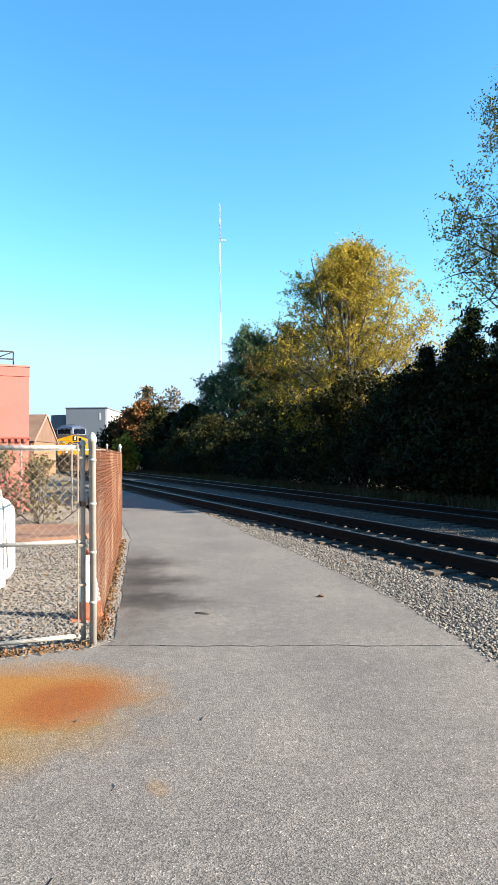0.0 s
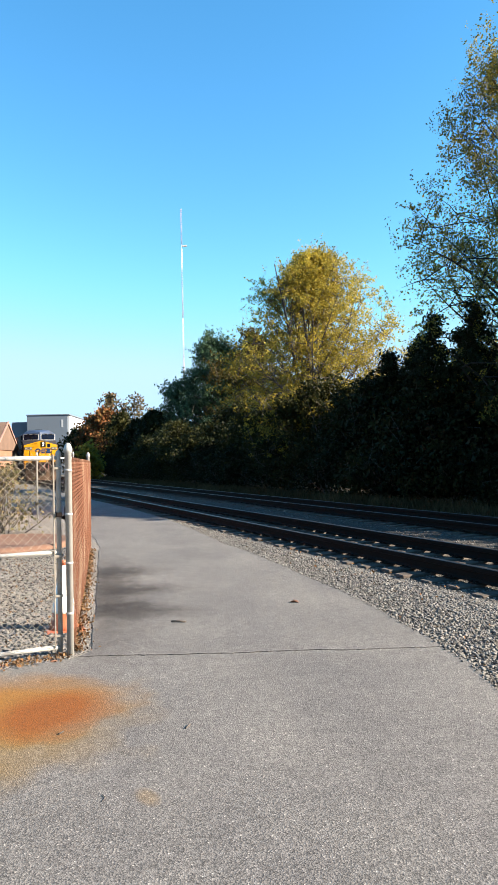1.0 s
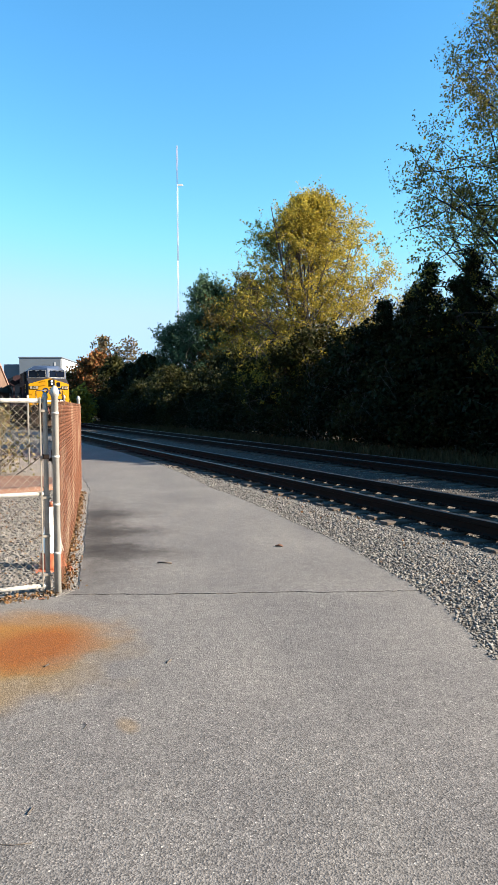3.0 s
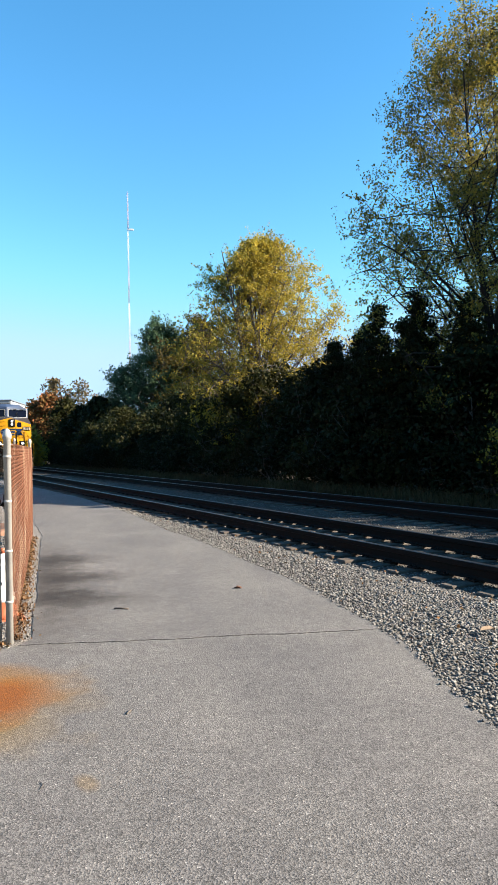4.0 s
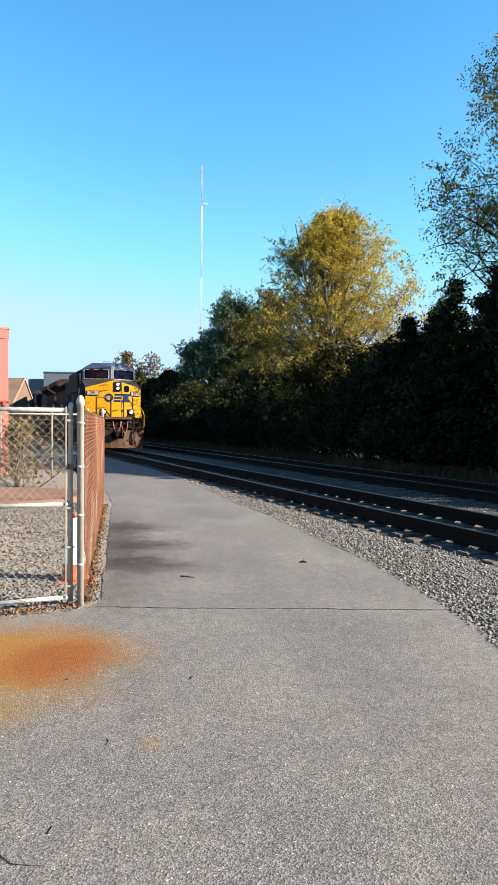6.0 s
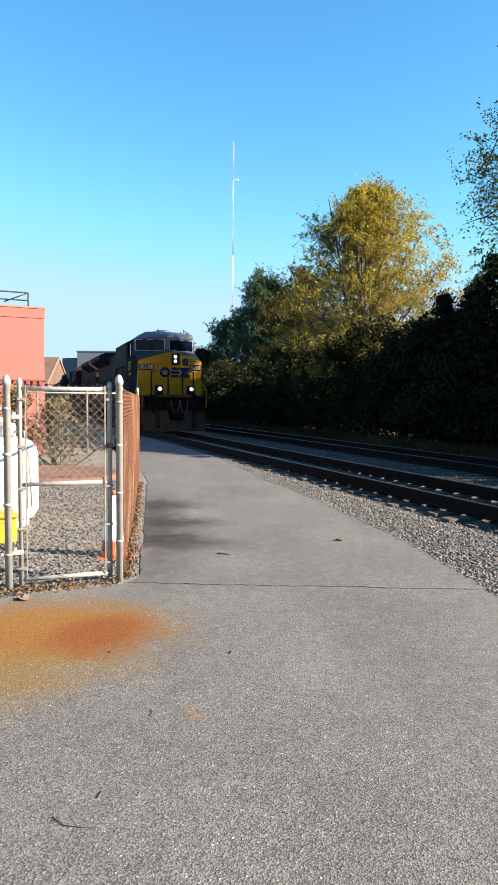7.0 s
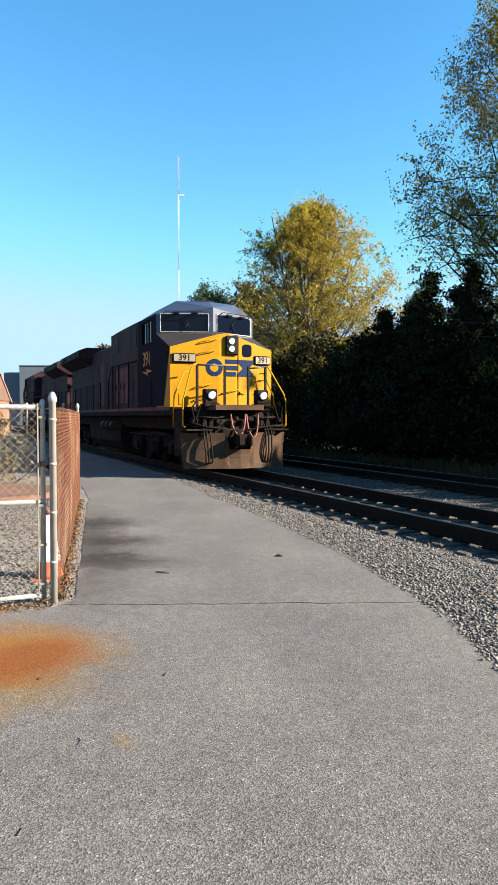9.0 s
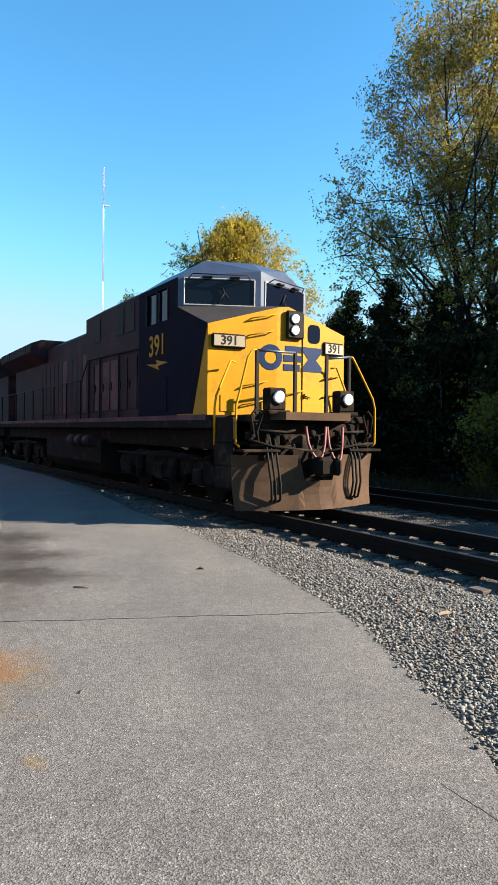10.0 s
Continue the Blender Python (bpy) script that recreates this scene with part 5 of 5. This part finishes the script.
        placed("road_number", text_mesh("391", 0.235), M_BLACK, b, on_plane(((x0 + x1) / 2, nose_back((x0 + x1) / 2) - 0.081, 3.115), (1, -0.1 if x0 < 0 else 0.1, 0), (0, 0, 1)), "black road number digits")
    # headlights
    g = Geo()
    g.box(0.03, 0.43, -0.09, 0.0, 3.24, 3.78, 0.03)
    hb = part("headlight_box", g, M_BLACK, t)
    for z in (3.62, 3.40):
        g = Geo()
        g.lathe((0.2, -0.085, z), [(0.095, 0), (0.1, 0.03), (0.085, 0.035)], 20, (0, -1, 0))
        h = part("headlight", g, M_CHROME, hb, "chrome headlight rim")
        g = Geo()
        g.lathe((0.2, -0.118, z), [(0.082, 0), (0.05, 0.012)], 20, (0, -1, 0))
        part("lens", g, M_LAMP, hb, "lit headlight lens")
    # nose door and its window
    g = Geo()
    g.box(0.44, 1.02, -0.022, 0.0, 1.8, 3.6, 0.008)
    d = part("nose_door", g, M_YEL, t)
    g = Geo()
    g.prism([(0.72 + sx * 0.06 + 0.09 * math.cos(a), 3.38 + sz * 0.09 + 0.09 * math.sin(a)) for sx, sz, a0 in ((1, 1, 0), (-1, 1, 90), (-1, -1, 180), (1, -1, 270)) for a in (radians(a0 + d) for d in (0, 30, 60, 90))], -0.034, -0.02, "y")
    part("door_window", g, M_WGLASS, d, "dark door window")
    g = Geo()
    g.box(0.47, 0.5, -0.05, -0.02, 2.1, 2.2, 0.006)
    g.tube([(0.5, -0.05, 2.15), (0.62, -0.05, 2.12)], 0.012, 6)
    part("door_handle", g, M_BLACK, d)
    # emblem in plain blue shapes
    g = Geo()
    ring, n = [], 24
    for k in range(n + 1):
        a = 2 * math.pi * k / n
        ring.append((math.cos(a), math.sin(a)))
    for k in range(n):
        (c0, s0), (c1, s1) = ring[k], ring[k + 1]
        o = [(-0.28 + 0.25 * c0, 2.87 + 0.245 * s0), (-0.28 + 0.25 * c1, 2.87 + 0.245 * s1), (-0.28 + 0.13 * c1, 2.87 + 0.12 * s1), (-0.28 + 0.13 * c0, 2.87 + 0.12 * s0)]
        g.prism(o, -0.008, -0.002, "y")
    part("emblem_shape", g, M_LOGO, t, "blue painted emblem ring")
    g = Geo()
    for z0, z1, xa, xb in ((2.985, 3.11, 0.04, 0.42), (2.805, 2.935, 0.0, 0.42), (2.63, 2.755, 0.0, 0.38)):
        g.box(xa, xb, -0.010, -0.002, z0, z1)
    part("emblem_shape", g, M_LOGO, t, "blue painted emblem bars")
    g = Geo()
    g.prism([(0.44, 2.63), (0.93, 2.63), (0.93, 2.72), (0.78, 2.87), (0.93, 3.02), (0.93, 3.11), (0.44, 3.11), (0.44, 3.02), (0.58, 2.87), (0.44, 2.72)], -0.030, -0.024, "y")
    part("emblem_shape", g, M_LOGO, t, "blue painted emblem hourglass")
    # grab irons on the nose
    for x, z in ((-0.45, 3.62), (-0.62, 2.35), (-0.62, 2.0), (-0.5, 3.3), (0.2, 2.2), (1.2, 2.55), (1.2, 2.2)):
        g = Geo()
        w = 0.24
        g.tube([(x - w, 0, z - 0.05), (x - w, -0.08, z - 0.05), (x + w, -0.08, z + 0.06), (x + w, 0, z + 0.06)], 0.013, 6)
        part("grab_iron", g, M_YEL, t)
    g = Geo()
    g.box(-1.3, -1.0, -0.014, 0, 1.82, 2.12, 0.004)
    part("hatch", g, M_YEL, t)
    # ditch lights
    for x in (-0.75, 0.76):
        g = Geo()
        g.box(x - 0.19, x + 0.17, -1.02, -0.78, 1.82, 2.22, 0.03)
        g.box(x - 0.22, x + 0.24, -1.06, -0.7, 1.75, 1.83, 0.02)
        b = part("ditch_light", g, M_SHADEGRIME, t)
        g = Geo()
        g.lathe((x, -1.02, 2.05), [(0.115, 0), (0.12, 0.04), (0.10, 0.045)], 20, (0, -1, 0))
        part("lamp_rim", g, M_CHROME, b)
        g = Geo()
        g.lathe((x, -1.062, 2.05), [(0.098, 0), (0.05, 0.012)], 20, (0, -1, 0))
        part("lens", g, M_LAMP, b, "lit ditch light lens")
    # end rails and stair rails
    def rail(name, pts, r, mat, lab=""):
        g2 = Geo()
        g2.tube(pts, r, 7)
        part(name, g2, mat, t, lab)
    for x in (-1.12, -0.33, 0.36, 0.88):
        g = Geo()
        g.box(x - 0.035, x + 0.035, -0.93, -0.88, 1.75, 2.86, 0.01)
        part("rail_post", g, M_BLACK, t, "dark end rail post")
    rail("end_rail", [(-1.12, -0.9, 2.86), (-0.33, -0.9, 2.86)], 0.024, M_BLUE)
    rail("end_rail", [(0.36, -0.9, 2.8), (0.88, -0.9, 2.86)], 0.024, M_BLUE)
    for sx in (-1, 1):
        xs = sx * 1.12 if sx < 0 else 0.88
        rail("stair_rail", [(xs, -0.9, 2.86), (xs + sx * 0.08, -0.9, 2.86), (xs + sx * 0.18, -0.9, 2.72), (sx * 1.46, -0.9, 2.1), (sx * 1.52, -0.9, 1.9), (sx * 1.52, -0.9, 1.25), (sx * 1.45, -0.9, 1.18)], 0.021, M_YEL, "yellow stair handrail")
        rail("stair_rail", [(sx * 1.08, -0.06, 2.72), (sx * 1.2, -0.1, 2.74), (sx * 1.5, -0.12, 2.1), (sx * 1.53, -0.12, 1.9), (sx * 1.53, -0.12, 1.2)], 0.021, M_YEL, "yellow stair handrail")
    # cab
    g = Geo()
    sec = [(-W, 1.75), (W, 1.75), (W, 4.52), (0.95, 4.92), (-0.95, 4.92), (-W, 4.52)]
    y0, y1 = 1.5, 3.65
    for i in range(6):
        j = (i + 1) % 6
        if i in (1, 5):
            continue
        g.face([(sec[i][0], y0, sec[i][1]), (sec[j][0], y0, sec[j][1]), (sec[j][0], y1, sec[j][1]), (sec[i][0], y1, sec[i][1])])
    # side walls with window openings
    for sx in (-1, 1):
        x = sx * W
        ya, yb, za, zb = 1.95, 3.2, 3.74, 4.4
        for p in ([(y0, 1.75), (y1, 1.75), (y1, za), (y0, za)], [(y0, zb), (y1, zb), (y1, 4.52), (y0, 4.52)], [(y0, za), (ya, za), (ya, zb), (y0, zb)], [(yb, za), (y1, za), (y1, zb), (yb, zb)]):
            g.face([(x, a, b) for a, b in p])
    g.face([(a, y1, b) for a, b in sec])
    # the two angled front faces and the sloped brow above
    for sx in (-1, 1):
        g.face([(0, 0.87, 3.92), (sx * W, 1.5, 3.68), (sx * W, 1.5, 4.52), (0, 0.87, 4.7)])
        g.face([(0, 0.87, 4.7), (sx * W, 1.5, 4.52), (sx * 0.95, 1.5, 4.92), (0, 1.2, 4.92)])
    g.face([(0, 1.2, 4.92), (-0.95, 1.5, 4.92), (0.95, 1.5, 4.92)])
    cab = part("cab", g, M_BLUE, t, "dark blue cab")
    # side faces get the grimy blue that is darkened for shade
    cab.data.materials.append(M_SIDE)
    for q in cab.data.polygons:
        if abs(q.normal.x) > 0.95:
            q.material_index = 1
    g = Geo()
    g.box(-1.2, 1.2, 1.8, 3.5, 1.8, 3.5, 0.05)
    g.box(-0.7, -0.3, 2.7, 3.1, 3.5, 4.2, 0.08)
    part("cab_interior", g, M_FLOORMETAL, t)
    for sx in (-1, 1):
        org = Vector((0, 0.87, 0))
        xd = Vector((sx * W, 0.63, 0)).normalized()
        xdir = xd if sx > 0 else -xd
        mid = org + xd * 0.84
        m = on_plane((mid.x, mid.y, 4.24), xdir, (0, 0, 1))
        g = Geo()
        for a in ((-0.72, 0.72, 0.255, 0.28), (-0.72, 0.72, -0.275, -0.25), (-0.72, -0.695, -0.25, 0.255), (0.695, 0.72, -0.25, 0.255)):
            g.box(a[0], a[1], a[2], a[3], -0.01, 0.03, 0.006)
        f = placed("windshield", g, M_GALV, t, m, "windshield in a pale frame")
        g = Geo()
        g.box(-0.70, 0.70, -0.255, 0.26, -0.005, 0.012)
        part("pane", g, M_WGLASS, f)
        g = Geo()
        g.tube([(0.05 * sx, -0.25, 0.05), (-0.1 * sx, -0.02, 0.05)], 0.012, 5)
        g.tube([(-0.17 * sx, -0.12, 0.045), (-0.03 * sx, 0.1, 0.045)], 0.014, 5)
        part("wiper", g, M_BLACK, f)
        g = Geo()
        g.tube([(-0.62, 0.26, 0.03), (-0.55, 0.33, 0.13), (0.55, 0.33, 0.13), (0.62, 0.26, 0.03)], 0.012, 5)
        for q in (-0.25, 0.3):
            g.box(q - 0.1, q + 0.1, 0.26, 0.3, 0.02, 0.12, 0.01)
        part("visor_rail", g, M_BLACK, f)
        # side windows
        w = thing_part("side_window", t)
        for a in ((1.95, 2.01), (2.53, 2.62), (3.14, 3.2)):
            g = Geo()
            g.box(sx * W - 0.02, sx * W + 0.02, a[0], a[1], 3.74, 4.4, 0.006)
            part("window_bar", g, M_BLACK, w)
        g = Geo()
        g.box(sx * (W - 0.05), sx * (W - 0.04), 2.0, 3.15, 3.74, 4.4)
        part("pane", g, M_WGLASS, w)
        placed("road_number", text_mesh("391", 0.62), M_YEL, t, on_plane((sx * (W + 0.012), 2.55, 3.24), (0, sx, 0), (0, 0, 1)), "faded yellow road number digits")
        g = Geo()
        x = sx * (W + 0.006)
        bolt = [(1.95, 2.86), (2.6, 2.95), (2.52, 2.86), (3.15, 2.9), (2.42, 2.73), (2.52, 2.82)]
        g.prism(bolt, x - 0.003, x + 0.003, "x")
        part("bolt_marking", g, M_YEL, t, "faded yellow lightning bolt")
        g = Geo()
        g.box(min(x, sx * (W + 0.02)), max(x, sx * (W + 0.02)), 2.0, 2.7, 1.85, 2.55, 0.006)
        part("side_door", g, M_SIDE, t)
    g = Geo()
    g.tube([(-0.3, 1.7, 4.92), (-0.3, 1.7, 5.02), (0.3, 1.7, 5.02), (0.3, 1.7, 4.92)], 0.018, 6)
    part("roof_rail", g, M_BLACK, t)
    g = Geo()
    g.box(-0.5, 0.5, 2.3, 3.4, 4.9, 5.0, 0.04)
    part("roof_unit", g, M_BLUE, t)
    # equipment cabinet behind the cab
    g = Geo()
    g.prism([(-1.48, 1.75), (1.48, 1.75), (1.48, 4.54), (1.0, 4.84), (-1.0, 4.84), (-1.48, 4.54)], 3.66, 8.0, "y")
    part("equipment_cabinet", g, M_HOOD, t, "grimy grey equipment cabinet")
    for sx in (-1, 1):
        for ya, yb, za, zb in ((4.1, 4.65, 3.78, 4.44), (4.85, 5.45, 3.78, 4.44), (6.7, 7.5, 3.78, 4.42)):
            g = Geo()
            x = sx * 1.483
            g.box(min(x, x + sx * 0.012), max(x, x + sx * 0.012), ya, yb, za, zb, 0.004)
            part("grille", g, M_BLACK, t)
        for k in range(6):
            ya = 3.9 + 0.66 * k
            g = Geo()
            x = sx * 1.483
            g.box(min(x, x + sx * 0.02), max(x, x + sx * 0.02), ya, ya + 0.55, 1.95, 3.2, 0.006)
            part("cabinet_door", g, M_MAROON if k in (2, 3, 4) else M_HOOD, t)
            g = Geo()
            g.box(min(x, x + sx * 0.045), max(x, x + sx * 0.045), ya + 0.44, ya + 0.48, 2.45, 2.65, 0.006)
            part("door_latch", g, M_BLACK, t)
    # long hood with its doors
    g = Geo()
    g.prism([(-0.98, 1.75), (0.98, 1.75), (0.98, 4.36), (0.7, 4.55), (-0.7, 4.55), (-0.98, 4.36)], 8.01, 20.4, "y")
    part("hood", g, M_HOOD, t, "grimy grey long hood")
    for sx in (-1, 1):
        for k in range(13):
            ya = 8.3 + 0.58 * k
            g = Geo()
            x = sx * 0.983
            g.box(min(x, x + sx * 0.025), max(x, x + sx * 0.025), ya, ya + 0.53, 1.95, 3.75, 0.008)
            part("hood_door", g, M_MAROON if k in (1, 2, 6) else M_HOOD, t)
    g = Geo()
    g.box(-0.45, 0.45, 8.5, 9.6, 4.55, 4.85, 0.04)
    part("exhaust_stack", g, M_BLACK, t)
    # radiator wings
    g = Geo()
    g.prism([(-0.97, 3.9), (-1.58, 4.28), (-1.58, 4.6), (-1.2, 4.74), (1.2, 4.74), (1.58, 4.6), (1.58, 4.28), (0.97, 3.9)], 14.6, 20.6, "y")
    part("radiator_wing", g, M_HOOD, t, "flared grimy radiator wings")
    for sx in (-1, 1):
        g = Geo()
        for k in range(15):
            g.box(min(sx * 1.582, sx * 1.6), max(sx * 1.582, sx * 1.6), 14.75 + 0.39 * k, 15.02 + 0.39 * k, 4.31, 4.57, 0.004)
        part("radiator_grille", g, M_BLACK, t)
        # walkway handrails
        x = sx * 1.52
        rail("walkway_rail", [(x, 3.7, 3.3), (x, 7.7, 3.38), (x, 8.3, 2.86), (x, 14.0, 2.86), (x, 20.7, 2.86)], 0.02, M_BLACK)
        for k in range(9):
            ya = 8.4 + 1.53 * k
            g = Geo()
            g.box(x - 0.02, x + 0.02, ya - 0.025, ya + 0.025, 1.75, 2.87, 0.006)
            part("rail_post", g, M_BLACK, t)
        for ya, zt in ((5.1, 3.33), (6.6, 3.36), (7.6, 3.38)):
            g = Geo()
            g.box(sx * 1.5, sx * 1.5 + sx * 0.04, ya - 0.02, ya + 0.02, 1.75, zt, 0.004) if sx > 0 else g.box(-1.54, -1.5, ya - 0.02, ya + 0.02, 1.75, zt, 0.004)
            part("rail_post", g, M_BLACK, t)
    # rear end plate and coupler
    g = Geo()
    g.box(-1.2, 1.2, 20.95, 21.1, 0.7, 1.7, 0.03)
    g.box(-0.13, 0.13, 21.0, 21.5, 0.74, 0.98, 0.04)
    part("rear_end_plate", g, M_SHADEGRIME, t)
    # fuel tank
    g = Geo()
    g.prism([(-1.38, 1.2), (-1.38, 0.55), (-1.1, 0.28), (1.1, 0.28), (1.38, 0.55), (1.38, 1.2)], 6.9, 13.0, "y")
    part("fuel_tank", g, M_SHADEGRIME, t)
    g = Geo()
    for y in (7.4, 8.2, 9.0):
        g.tube([(-1.45, y, 1.15), (-1.45, y + 0.6, 1.15)], 0.16, 10)
    part("air_reservoir", g, M_HOOD, t)
    bend_to_nose(t)
    wheels = truck(t, 3.3) + truck(t, 17.2)
    return t, wheels


LEAD, WHEELS = locomotive()
LEAD.matrix_basis = pose(*on_track(64, 0, RAIL_Z), 0, 0, HEADING) @ Matrix.Scale(0.975, 4)
SECOND = copy_thing(LEAD, pose(*on_track(64 + 41.5, 0, RAIL_Z), 0, 0, HEADING + 180))
tagged(SECOND, "trailing diesel locomotive with a grimy grey hood, coupled backwards")


# ---- small things on the ground ----
def small_things():
    def leaf(x, y, z, size, mat, seed, label, cat="leaf", name="fallen_leaf"):
        r = random.Random(seed)
        g = Geo()
        n, pts = 9, []
        for i in range(n):
            a = 2 * math.pi * i / n
            rr = size * (0.55 + 0.45 * abs(math.cos(1.5 * a))) * r.uniform(0.8, 1.1)
            pts.append((rr * math.cos(a), rr * math.sin(a) * 0.7, 0.004 + size * 0.35 * abs(math.sin(a)) ** 2 * r.uniform(0.5, 1.2)))
        c = (0, 0, 0.008)
        for i in range(n):
            g.face([c, pts[i], pts[(i + 1) % n]], True)
        low = [(p[0] * 0.97, p[1] * 0.97, p[2] - 0.003) for p in pts]
        for i in range(n):
            g.face([(0, 0, 0.005), low[(i + 1) % n], low[i]], True)
        o = tagged(part(name, g, mat), label, cat, "fallen leaves")
        o.matrix_basis = pose(x, y, z, 0, 0, r.uniform(0, 360))
    m_l = paint("curled_brown_leaf", (0.186, 0.0868, 0.0496), 0.7, 0, 0.35, 20, 0.1, 60)
    m_p = paint("pale_dry_leaf", (0.2, 0.14, 0.09), 0.7, 0, 0.3, 20, 0.1, 60)
    leaf(1.04, 7.86, 0.0, 0.065, m_l, 1, "curled red-brown leaf on the asphalt")
    leaf(-1.72, 5.35, 0.0, 0.08, m_p, 2, "pale dry leaf by the gate")
    leaf(3.05, 5.75, -0.02, 0.09, m_p, 3, "pale dry leaf on the crushed stone")
    leaf(2.3, 3.3, 0.0, 0.07, m_l, 4, "brown leaf at the asphalt's edge")
    r = random.Random(9)
    for i in range(26):
        y = r.uniform(6.2, 12.8)
        x = -1.05 - 1.33 * (y - 6.0) / 7.3 + r.uniform(0.02, 0.2)
        leaf(x, y, -0.02, r.uniform(0.03, 0.055), (m_l, m_p)[i % 2], 20 + i, "dry brown leaf along the fence foot")
    for i in range(16):
        u = r.uniform(0, 1)
        leaf(-1.1 - 2.2 * u + r.uniform(-0.05, 0.05), 5.87 - 1.1 * u + r.uniform(-0.08, 0.22), -0.01, r.uniform(0.025, 0.05), (m_l, m_p)[i % 2], 60 + i, "dry brown leaf in front of the gate")

    def twig(pts, rad, label):
        g = Geo()
        g.tube(pts, rad, 6)
        tagged(part("twig", g, M_BARK), label, "twig", "twigs on the asphalt")
    twig([(-0.30, 7.06, 0.012), (-0.24, 7.04, 0.016), (-0.15, 7.02, 0.012)], 0.009, "short dark twig on the asphalt")
    twig([(0.01, 4.27, 0.004), (0.035, 4.32, 0.006)], 0.005, "small dark chip of wood on the asphalt")
    twig([(-0.56, 2.55, 0.003), (-0.5, 2.5, 0.003), (-0.42, 2.49, 0.003), (-0.35, 2.5, 0.003)], 0.0017, "thin bent twig on the asphalt")
    twig([(-0.34, 3.4, 0.003), (-0.33, 3.44, 0.004), (-0.35, 3.47, 0.003)], 0.0018, "small forked twig on the asphalt")
    twig([(-0.75, 4.24, 0.006), (-0.73, 4.27, 0.01)], 0.004, "tiny dark twig on the rust stain")
    twig([(-0.42, 2.68, 0.003), (-0.41, 2.73, 0.004)], 0.003, "small dark twig on the asphalt")


small_things()

# distances of the leading nose along the line, second by second
RUN = [(0.0, 64.0), (1.0, 58.6), (2.0, 53.0), (3.0, 47.3), (4.0, 41.7), (5.0, 35.9), (6.0, 30.0), (7.0, 24.0), (7.5, 20.75), (8.0, 17.2), (8.5, 13.7), (9.0, 10.2), (9.5, 6.75), (10.0, 3.32)]


def motions():
    for ob, gap, turn in ((LEAD, 0.0, 0.0), (SECOND, 41.5, 180.0)):
        walk(ob, [(t, pose(*on_track(s + gap, 0, RAIL_Z), 0, 0, HEADING + turn)) for t, s in RUN])
        for w in [c for c in ob.children if c.name.startswith("wheelset")]:
            y = w.location.y
            rows = []
            for i in range(101):
                t = i / 10
                s = float(np.interp(t, [r[0] for r in RUN], [r[1] for r in RUN]))
                a = (64.0 - s) / 0.517 * (1 if turn == 0 else -1)
                rows.append((t, pose(0, y, 0.53, math.degrees(a))))
            walk(w, rows)


motions()
